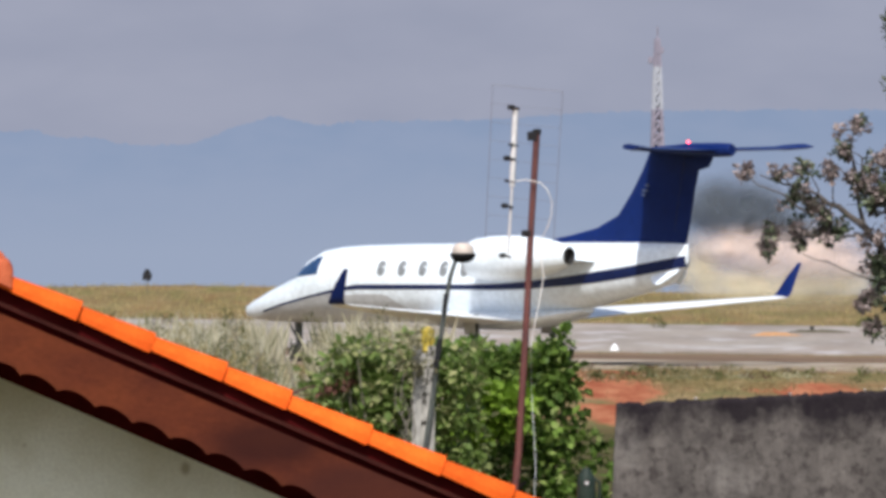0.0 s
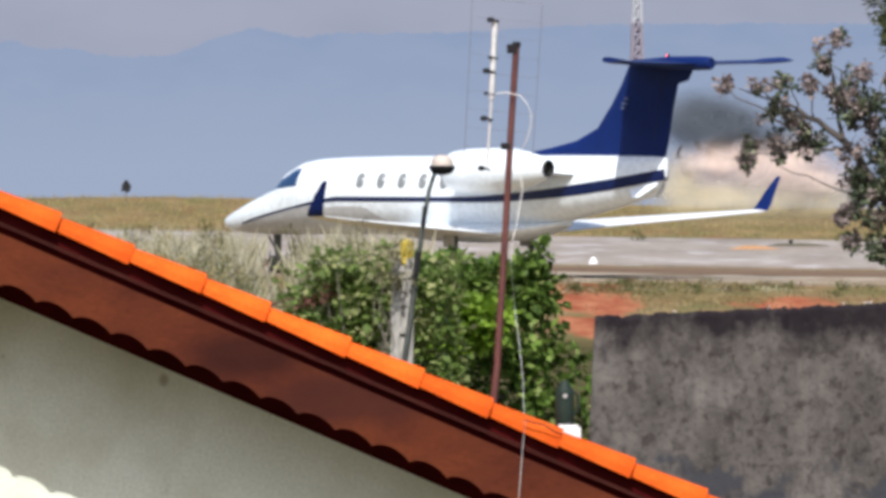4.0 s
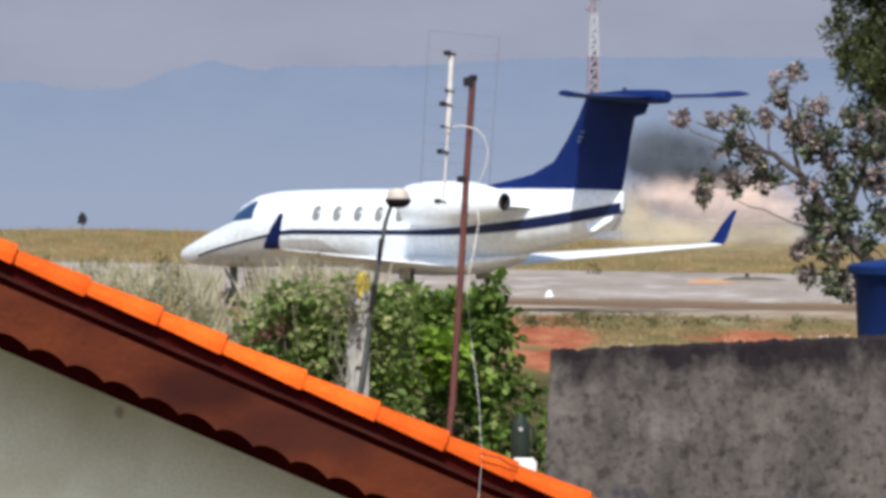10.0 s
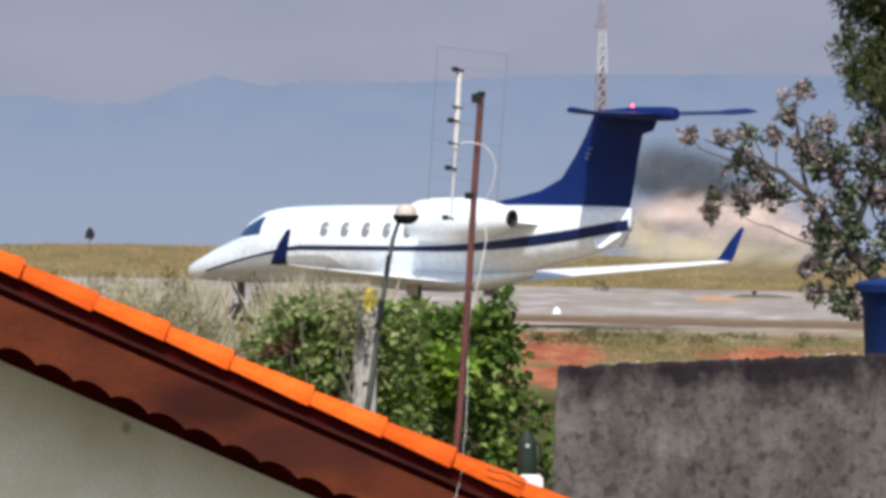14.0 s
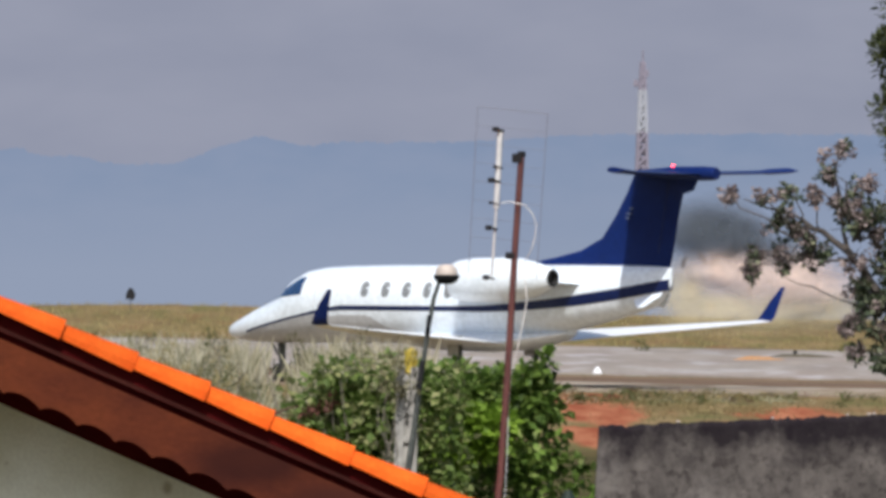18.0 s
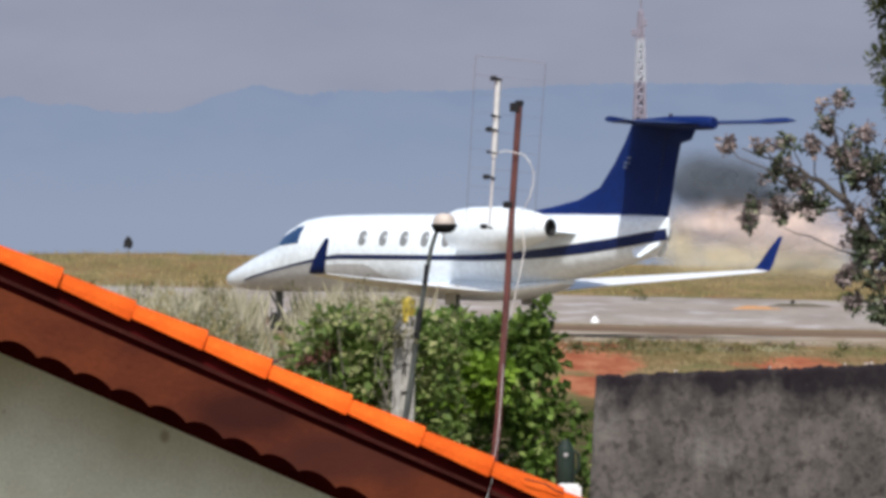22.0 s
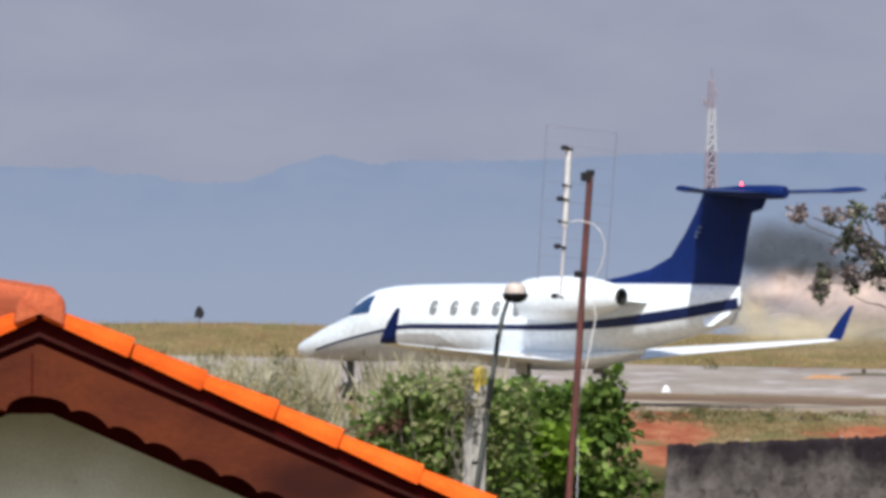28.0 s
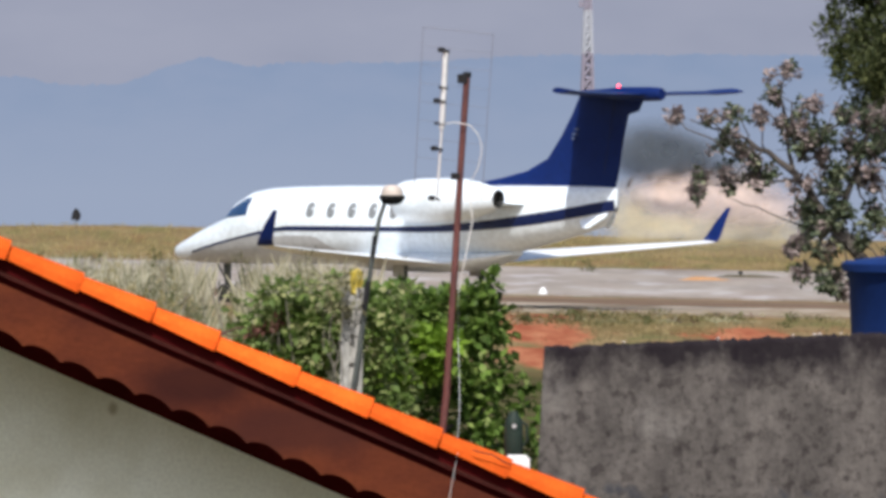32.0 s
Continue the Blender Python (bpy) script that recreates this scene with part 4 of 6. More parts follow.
# ---- post and street lamp ----
def make_post():
    s = 29940 / 132.0
    q = lambda px, pz, dy=0.0: ((px - 784) / s + 0.157, dy, 6 - (pz - 200) / s)
    post = thing("concrete_post", (-0.157, 132.0, 0), "weathered concrete utility post with two legs", "utility post")
    bm = bmesh.new()
    a, b = Vector(q(735, 1560)), Vector(q(752, 614))
    loft(bm, [[c + Vector(v) for v in ((-0.05, -0.02, 0), (0.05, -0.02, 0), (0.05, 0.05, 0), (-0.05, 0.05, 0))] for c in (a, b)])
    part("web", bm, M["post"], post)
    for off in (-0.055, 0.055):
        bm = bmesh.new()
        a, b = Vector(q(735, 1560)) + Vector((off, 0, 0)), Vector(q(752, 612)) + Vector((off, 0, 0))
        rings = []
        for f in range(9):
            c = a.lerp(b, f / 8)
            w = 0.040 - 0.008 * f / 8
            rings.append([c + Vector(v) for v in ((-w, -0.06, 0), (w, -0.06, 0), (w, 0.06, 0), (-w, 0.06, 0))])
        loft(bm, rings)
        part("leg", bm, M["post"], post)
    for pz in (632, 690, 740, 800, 900, 1020, 1150):
        bm = bmesh.new()
        c = Vector(q(752 - 17 * (pz - 612) / 948, pz))
        box(bm, c - Vector((0.05, 0.05, 0.03)), c + Vector((0.05, 0.05, 0.03)), 0.008)
        part("rung", bm, M["post"], post)
    bm = bmesh.new()
    c = Vector(q(757, 603))
    lathe(bm, [(-0.11, 0.03), (-0.08, 0.055), (-0.04, 0.04), (0.0, 0.062), (0.04, 0.048), (0.08, 0.056), (0.11, 0.02)], "z", 12, c)
    part("insulator", bm, mat("ochre_insulator", (0.44, 0.33, 0.05), (0.60, 0.46, 0.08), 0.4, bump=0), post, "ochre yellow insulator", True)
    lamp = thing("street_lamp", (-0.157, 131.9, 0), "cream street lamp head on a thin leaning dark pole", "street lamp")
    bm = bmesh.new()
    tube(bm, [q(752, 800), q(764, 720), q(776, 625), q(788, 540), q(797, 490), q(806, 462)], [0.022, 0.022, 0.02, 0.018, 0.017, 0.016], 10)
    part("pole", bm, M["pole_dark"], lamp, "", True)
    for a, b, r in ((q(790, 520, -0.03), q(786, 553, -0.03), 0.02), (q(778, 600, -0.03), q(772, 650, -0.03), 0.024)):
        bm = bmesh.new()
        tube(bm, [a, b], r, 8)
        part("bracket", bm, M["black"], lamp)
    c = Vector(q(819, 446))
    bm = bmesh.new()
    lathe(bm, [(-0.012, 0.088), (0.020, 0.086), (0.048, 0.074), (0.064, 0.054), (0.072, 0.02), (0.073, 0.004)], "z", 20, c)
    part("hood", bm, M["cream"], lamp, "cream enamel hood", True)
    bm = bmesh.new()
    lathe(bm, [(-0.084, 0.01), (-0.080, 0.045), (-0.063, 0.080), (-0.034, 0.099), (-0.012, 0.102), (-0.008, 0.088)], "z", 20, c)
    part("bowl", bm, M["black"], lamp, "dark glass bowl", True)


make_post()


# ---- trees and shrubs ----
def limb(bm, pts, r0, r1, sides=7):
    n = len(pts)
    tube(bm, pts, [r0 + (r1 - r0) * i / (n - 1) for i in range(n)], sides)


def bent(rng, a, b, wob, n=5):
    a, b = Vector(a), Vector(b)
    return [a.lerp(b, i / n) + (Vector((rng.gauss(0, 1), rng.gauss(0, 1), rng.gauss(0, 1))) * wob if 0 < i < n else Vector()) for i in range(n + 1)]


def make_green_tree():
    rng = random.Random(21)
    t = thing("broadleaf_tree", (0.55, 140, 0), "dense bright green broadleaf tree behind the house", "tree")
    bm = bmesh.new()
    limb(bm, bent(rng, (0, 0, 0), (0.05, 0, 2.3), 0.03), 0.11, 0.07, 9)
    ends = [(-0.5, -0.1, 3.5), (0.1, 0.1, 3.7), (0.5, 0.0, 3.4), (0.7, -0.2, 2.9), (-0.3, 0.3, 3.2), (0.2, -0.4, 3.0)]
    for e in ends:
        limb(bm, bent(rng, (0.05, 0, 2.0 + rng.uniform(0, 0.4)), e, 0.05), 0.045, 0.012, 6)
    part("trunk", bm, M["bark"], t, "dark forked trunk", True)
    clumps = []
    for _ in range(210):
        a = rng.uniform(0, math.tau)
        z = rng.uniform(1.3, 4.0)
        f = (4.22 - z) / 2.2
        rad = 1.02 * min(1.0, max(0.0, f)) ** 0.55
        k = rng.uniform(0.45, 1.0)
        s = rng.uniform(0.13, 0.24)
        clumps.append(((rad * k * math.cos(a) + 0.08, rad * k * math.sin(a), z), (s, s, s * 0.8), rng.randint(34, 62)))
    clumps += [((rng.uniform(0.22, 0.46), rng.uniform(-0.3, 0.2), rng.uniform(3.75, 4.12)), (0.11, 0.11, 0.10), 70) for _ in range(12)]
    clumps += [((rng.uniform(-0.55, 0.12), rng.uniform(-0.4, 0.3), rng.uniform(3.55, 4.08)), (0.13, 0.13, 0.10), 52) for _ in range(30)]
    part("crown", raw_mesh("crown", *leaves(rng, clumps, 0.098, 0.75), M["leaf"]), None, t, "crown of broad glossy leaves")
    # a lighter green patch on the near side of the crown
    bright = [((-0.12 + rng.uniform(-0.30, 0.27), -0.98 + rng.uniform(-0.1, 0.1), 3.54 + rng.uniform(-0.15, 0.15)), (0.15, 0.12, 0.11), 85) for _ in range(12)]
    part("young_foliage", raw_mesh("young_foliage", *leaves(rng, bright, 0.12, 0.7), M["leaf_bright"]), None, t, "patch of light green leaves")


def make_olive_shrub():
    rng = random.Random(5)
    t = thing("dusty_shrub", (-0.62, 137, 0), "thin dusty olive shrub with bare twigs", "shrub")
    for _ in range(34):
        bm = bmesh.new()
        b = (rng.uniform(-0.3, 0.35), rng.uniform(-0.2, 0.2), 0)
        e = (rng.uniform(-0.75, 0.62), rng.uniform(-0.3, 0.3), rng.uniform(3.2, 4.25))
        limb(bm, bent(rng, b, e, 0.08), 0.02, 0.004, 5)
        part("stem", bm, M["bark_pale"], t, "pale bare stem", True)
    clumps = []
    for _ in range(215):
        x = rng.uniform(-0.85, 0.9)
        top = 4.19 - 0.75 * max(0, -x - 0.1) - 0.25 * rng.random()
        z = top - abs(rng.gauss(0, 0.55))
        s = rng.uniform(0.07, 0.17)
        clumps.append(((x, rng.uniform(-0.35, 0.35), z), (s, s, s), rng.randint(22, 40)))
    part("foliage", raw_mesh("foliage", *leaves(rng, clumps, 0.092, 0.7), M["leaf_olive"]), None, t, "sparse dusty leaves")
    bm = bmesh.new()
    limb(bm, [(-0.68, -0.45, 3.700), (-0.58, -0.45, 3.745), (-0.47, -0.44, 3.785), (-0.40, -0.42, 3.795)], 0.016, 0.006, 6)
    limb(bm, [(-0.58, -0.45, 3.745), (-0.52, -0.47, 3.72), (-0.44, -0.46, 3.725)], 0.009, 0.004, 5)
    part("dead_branch", bm, M["dead_leaf"], t, "dry red-brown dead branch", True)
    dead = [((-0.36 + 0.03 * k, -0.42, 3.74 + 0.012 * k + rng.uniform(-0.03, 0.03)), (0.035, 0.03, 0.016), 9) for k in range(9)]
    part("dead_spray", raw_mesh("dead_spray", *leaves(rng, dead, 0.07, 0.5), M["dead_leaf"]), None, t, "reddish brown dead leaves")


def make_vine():
    rng = random.Random(52)
    v = thing("dry_vine", (-0.17, 131.8, 3.3), "dry vine with faded leaves clinging to the concrete post", "vine")
    bm = bmesh.new()
    for _ in range(4):
        limb(bm, bent(rng, (rng.uniform(-0.12, -0.06), 0, -0.1), (rng.uniform(-0.22, 0.12), 0, rng.uniform(0.5, 1.0)), 0.03), 0.007, 0.003, 5)
    part("stem", bm, M["bark_pale"], v, "", True)
    cl = [((rng.gauss(-0.06, 0.09), rng.gauss(0, 0.04), rng.uniform(0.66, 1.02)), (0.05, 0.04, 0.06), 20) for _ in range(18)]
    part("foliage", raw_mesh("foliage", *leaves(rng, cl, 0.05, 0.55), M["vine_leaf"]), None, v, "faded straw and olive leaves")


def make_flower_tree():
    rng = random.Random(33)
    d = 110.0
    s = 29940 / d
    t = thing("flowering_tree", (3.35, d, 0), "open-crowned tree with faded pink blossom and dark limbs", "tree")
    trunk_x = 1.5
    q = lambda px, pz, dy=0.0: Vector(((px - 784) / s - 3.35, dy, 6 - (pz - 200) / s))
    root = Vector((trunk_x, 0, 3.0))
    bm = bmesh.new()
    limb(bm, bent(rng, (trunk_x, 0, 0), root, 0.05), 0.16, 0.10, 10)
    part("trunk", bm, M["bark"], t, "", True)
    # each head: two coordinates, its radius, and whether it carries blossom
    heads = [(1510, 226, 0.11, 1), (1497, 265, 0.07, 0), (1554, 278, 0.08, 1), (1549, 304, 0.07, 0), (1427, 295, 0.06, 1), (1419, 331, 0.10, 0), (1375, 308, 0.06, 1), (1401, 344, 0.07, 0),
             (1320, 306, 0.05, 1), (1476, 305, 0.05, 1), (1505, 312, 0.03, 1), (1368, 417, 0.08, 1), (1357, 438, 0.04, 1), (1412, 401, 0.04, 1), (1415, 427, 0.03, 1), (1456, 419, 0.07, 0),
             (1485, 410, 0.08, 0), (1540, 419, 0.08, 1), (1544, 364, 0.09, 0), (1586, 327, 0.11, 0), (1622, 303, 0.07, 1), (1630, 363, 0.11, 0), (1597, 431, 0.10, 0), (1550, 463, 0.09, 0)]
    rest = [(1587, 478, 0.09, 0), (1618, 462, 0.10, 0), (1672, 352, 0.11, 0), (1665, 415, 0.11, 1), (1675, 477, 0.11, 0), (1548, 524, 0.05, 1), (1526, 540, 0.025, 1), (1582, 540, 0.07, 1),
            (1639, 519, 0.11, 0), (1564, 496, 0.10, 0), (1461, 380, 0.04, 0), (1440, 362, 0.05, 0), (1529, 328, 0.04, 1), (1664, 306, 0.09, 0), (1720, 390, 0.20, 0), (1730, 470, 0.20, 1),
            (1700, 560, 0.20, 0), (1600, 590, 0.12, 0), (1650, 600, 0.14, 1), (1710, 310, 0.16, 1), (1545, 580, 0.07, 0), (1608, 395, 0.08, 0), (1580, 375, 0.05, 1), (1560, 345, 0.05, 1)]
    heads += rest
    hubs = [q(1600, 500), q(1560, 430), q(1470, 400), q(1640, 420), q(1540, 380)]
    for a, b, wob, r0, r1 in ((root, q(1600, 500), 0.04, 0.06, 0.035), (q(1600, 500), q(1530, 400), 0.02, 0.032, 0.024), (q(1540, 412), q(1446, 344), 0.01, 0.024, 0.015),
                              (q(1446, 344), q(1345, 310), 0.012, 0.010, 0.004), (q(1600, 500), q(1640, 400), 0.02, 0.03, 0.02), (q(1530, 400), q(1505, 240), 0.015, 0.016, 0.005),
                              (q(1640, 420), q(1680, 290), 0.02, 0.03, 0.01), (q(1545, 495), q(1418, 448), 0.006, 0.007, 0.003), (q(1446, 415), q(1372, 425), 0.008, 0.006, 0.003), (q(1540, 419), q(1446, 415), 0.008, 0.010, 0.006)):
        bm = bmesh.new()
        limb(bm, bent(rng, a, b, wob), r0, r1, 7)
        part("limb", bm, M["bark"], t, "dark crooked limb", True)
    bm = bmesh.new()
    for px, pz, r, _ in heads:
        c = q(px, pz, rng.uniform(-0.25, 0.25))
        h = min(hubs, key=lambda v: (v - c).length)
        limb(bm, bent(rng, h, c, 0.02), 0.010, 0.003, 5)
        for _ in range(3):
            limb(bm, bent(rng, c, c + Vector((rng.gauss(0, 1), rng.gauss(0, 1), rng.gauss(0, 1))) * r * 0.8, 0.01, 3), 0.004, 0.0015, 4)
    tagged(part("twig_spray", bm, M["bark"], t, "", True), kind="stuff")
    green, pink = [], []
    for k, (px, pz, r, flower) in enumerate(heads):
        # the lower and outer heads are the fullest
        for _ in range(int((4 + r * 46) * (1.0 if k < 20 else 1.7))):
            o = Vector((rng.gauss(0, 0.46), rng.gauss(0, 0.6), rng.gauss(0, 0.40))) * r
            k = rng.uniform(0.022, 0.046)
            mostly = 0.82 if flower else 0.14
            (pink if rng.random() < mostly else green).append((q(px, pz, rng.uniform(-0.12, 0.12)) + o, (k, k, k), rng.randint(16, 25)))
    part("foliage", raw_mesh("foliage", *leaves(rng, green, 0.046, 0.75), M["leaf_mixed"]), None, t, "clusters of dull green leaves")
    part("blossom", raw_mesh("blossom", *leaves(rng, pink, 0.039, 0.95), M["bloom"]), None, t, "faded pink blossom heads")


def make_conifer():
    rng = random.Random(8)
    t = thing("conifer", (6.15, 180, 0), "tall dark conifer rising behind the flowering tree", "tree")
    bm = bmesh.new()
    limb(bm, bent(rng, (0, 0, 0), (0, 0, 9.2), 0.03), 0.16, 0.03, 9)
    part("trunk", bm, M["bark"], t, "", True)
    bm = bmesh.new()
    clumps = []
    for _ in range(240):
        z = rng.uniform(4.9, 9.2)
        a = rng.uniform(0, math.tau)
        reach = (0.5 + 0.75 * min(1, (9.9 - z) / 3.0)) * rng.uniform(0.6, 1.12)
        e = Vector((math.cos(a) * reach, math.sin(a) * reach, z + 0.35 * reach))
        limb(bm, bent(rng, (0, 0, z - 0.1), e, 0.03, 3), 0.018, 0.004, 4)
        for f in (0.45, 0.75, 1.0):
            c = Vector((0, 0, z - 0.1)).lerp(e, f)
            k = rng.uniform(0.12, 0.20)
            clumps.append((c, (k, k, k * 1.2), 165))
    part("branches", bm, M["bark"], t)
    part("needles", raw_mesh("needles", *leaves(rng, clumps, 0.10, 0.36, -0.5), M["leaf_dark"]), None, t, "dark olive needle sprays")


def make_dust():
    """Dust and exhaust blown up behind the jet, in thin rigid puffs."""
    rng = random.Random(15)
    puffs = []
    cloud = thing("dust_cloud", (8.0, 445, 0), "soft pink dust blown up behind the jet's engines", "dust", kind="stuff")
    spots = [(1264, 374, 46, 46, 1), (1308, 368, 60, 48, 1), (1356, 386, 52, 32, 1), (1405, 400, 52, 22, 1),
             (1282, 440, 50, 34, 0), (1340, 446, 70, 40, 0), (1408, 456, 76, 40, 0), (1475, 468, 66, 34, 0),
             (1285, 504, 86, 34, 2), (1390, 506, 104, 36, 2), (1482, 508, 86, 34, 2),
             (1262, 362, 54, 44, 1), (1296, 376, 56, 38, 1), (1345, 366, 50, 32, 1), (1345, 428, 60, 32, 0), (1440, 430, 56, 36, 0), (1240, 476, 44, 44, 2)]
    for k, (px, pz, w, h, grey) in enumerate(spots):
        d = 432 + 3.4 * k
        s = 29940 / d
        bm = bmesh.new()
        bmesh.ops.create_icosphere(bm, subdivisions=4, radius=1.0)
        bmesh.ops.delete(bm, geom=[v for v in bm.verts if v.co.y > 0.12], context="VERTS")
        for v in bm.verts:
            f = 1 + 0.22 * noise.noise(v.co * 1.6 + Vector((k * 7.0, 0, 0))) + 0.08 * noise.noise(v.co * 4.0 + Vector((k * 3.0, 5, 0)))
            v.co = Vector((v.co.x * 1.75 * w / s * f, v.co.y * 1.1 * f, v.co.z * 1.75 * h / s * f))
        ob = part("puff", bm, M[("puff", "puff_grey", "puff_low")[grey]], cloud, "", True)
        ob.location = ((px - 784) / s - 8.0, d - 445, 6 - (pz - 200) / s)
        puffs.append(ob)
    return puffs


make_green_tree()
make_olive_shrub()
make_vine()
make_flower_tree()
make_conifer()
dust_puffs = make_dust()


# ---- grass and field things ----
def make_grass():
    rng = random.Random(77)

    def band(v0, v1, x0, x1):
        def place():
            while True:
                v = rng.uniform(v0, v1)
                u = rng.uniform(-60, 160)
                p = field(u, v)
                bare = any(((p.x - x) / rx) ** 2 + ((p.y - y) / ry) ** 2 < 0.9 for x, y, rx, ry in BARE)
                if x0 < p.x < x1 and (not bare or rng.random() < 0.12):
                    p.z = ground_z(p.x, p.y) - 0.02
                    return p
        return place
    sets = (("crest_grass", 60, 134, 15000, (0.05, 0.20), 0.008, "straw", "tall dry straw-coloured grass on the far field"),
            ("verge_grass", -34, -4, 1900, (0.04, 0.13), 0.009, "verge_straw", "short dry grass on the near verge"),
            ("verge_weeds", -36, -4, 2400, (0.04, 0.14), 0.009, "weed", "green weeds on the near verge"),
            ("shoulder_weeds", 7.6, 18.5, 1100, (0.03, 0.10), 0.010, "weed", "low weeds along the gravel shoulder"))
    for name, v0, v1, count, (h0, h1), w, m, label in sets:
        ob = new(name, raw_mesh(name, *blades(rng, count, band(v0, v1, -14, 15), lambda: rng.uniform(h0, h1), w), M[m]))
        tagged(ob, label, "grass", kind="stuff")


def make_tufts():
    rng = random.Random(63)
    for name, m, count, label in (("green_tufts", "weed", 26, "low spreading green weeds on the near verge"), ("straw_tufts", "pale_straw", 16, "low straw-coloured tufts on the near verge"),
                                  ("brown_tufts", "dead_leaf", 14, "low reddish brown dead weeds on the near verge")):
        clumps = []
        while len(clumps) < count * 7:
            p = field(rng.uniform(-20, 16), rng.uniform(-34, -1))
            if not 1.5 < p.x < 16:
                continue
            for _ in range(7):
                q = p + Vector((rng.gauss(0, 0.30), rng.gauss(0, 0.5), rng.uniform(0.0, 0.07)))
                clumps.append((q, (0.14, 0.14, 0.045), 16))
        ob = new(name, raw_mesh(name, *leaves(rng, clumps, 0.06, 0.5, -0.4), M[m]))
        tagged(ob, label, "weeds", kind="stuff")


def make_yellow_tufts():
    rng = random.Random(19)
    clumps = []
    for _ in range(46):
        x, y = rng.uniform(4.4, 8.0), rng.uniform(364, 394)
        for _ in range(6):
            clumps.append(((x + rng.gauss(0, 0.22), y + rng.gauss(0, 0.5), rng.uniform(0.0, 0.08)), (0.16, 0.16, 0.05), 16))
    ob = new("yellow_tufts", raw_mesh("yellow_tufts", *leaves(rng, clumps, 0.07, 0.4, -0.5), M["faded_straw"]))
    tagged(ob, "yellowish clumps of dry grass on the near verge", "grass", kind="stuff")
    dark = []
    for _ in range(20):
        x, y = rng.uniform(3.2, 15.0), rng.uniform(376, 398)
        for _ in range(4):
            dark.append(((x + rng.gauss(0, 0.14), y + rng.gauss(0, 0.3), rng.uniform(0.02, 0.12)), (0.12, 0.12, 0.08), 12))
    for x, y, n in ((6.05, 470, 6), (-7.9, 478, 4), (11.6, 470, 5), (2.4, 474, 3)):
        for _ in range(n):
            dark.append(((x + rng.gauss(0, 0.12), y + rng.gauss(0, 0.3), rng.uniform(0.03, 0.24)), (0.11, 0.11, 0.10), 14))
    ob = new("olive_tufts", raw_mesh("olive_tufts", *leaves(rng, dark, 0.12, 0.4, -0.6), M["weed"]))
    tagged(ob, "olive green clumps of weed along the taxiway edge", "weeds", kind="stuff")


def make_weeds():
    rng = random.Random(41)
    for k in range(44):
        d = rng.uniform(205, 330)
        px = rng.choice((rng.uniform(190, 480), rng.uniform(250, 480), rng.uniform(565, 720)))
        x = (px - 784) * d / 29940
        top = 6 - (rng.uniform(560, 650) - 200) * d / 29940
        w = thing("tall_weed", (x, d, 0), "tall thin dry weed with seed heads", "weed", "weeds before the runway")
        bm = bmesh.new()
        tip = Vector((rng.uniform(-0.15, 0.15), 0, top))
        limb(bm, bent(rng, (0, 0, 0), tip, 0.03), 0.012, 0.004, 5)
        for _ in range(4):
            f = rng.uniform(0.55, 0.95)
            limb(bm, bent(rng, tip * f, tip * f + Vector((rng.uniform(-0.25, 0.25), rng.uniform(-0.2, 0.2), rng.uniform(0.15, 0.4))), 0.01, 3), 0.006, 0.002, 4)
        part("stem", bm, M["bark_pale"], w)
        cl = [((tip * rng.uniform(0.6, 1.02)) + Vector((rng.gauss(0, 0.12), rng.gauss(0, 0.1), rng.gauss(0, 0.06))), (0.10, 0.10, 0.16), 24) for _ in range(9)]
        tagged(part("seed_head", raw_mesh("seed_head", *leaves(rng, cl, 0.075, 0.3, -0.4), M["weed" if k % 3 else "straw"]), None, w), kind="stuff")


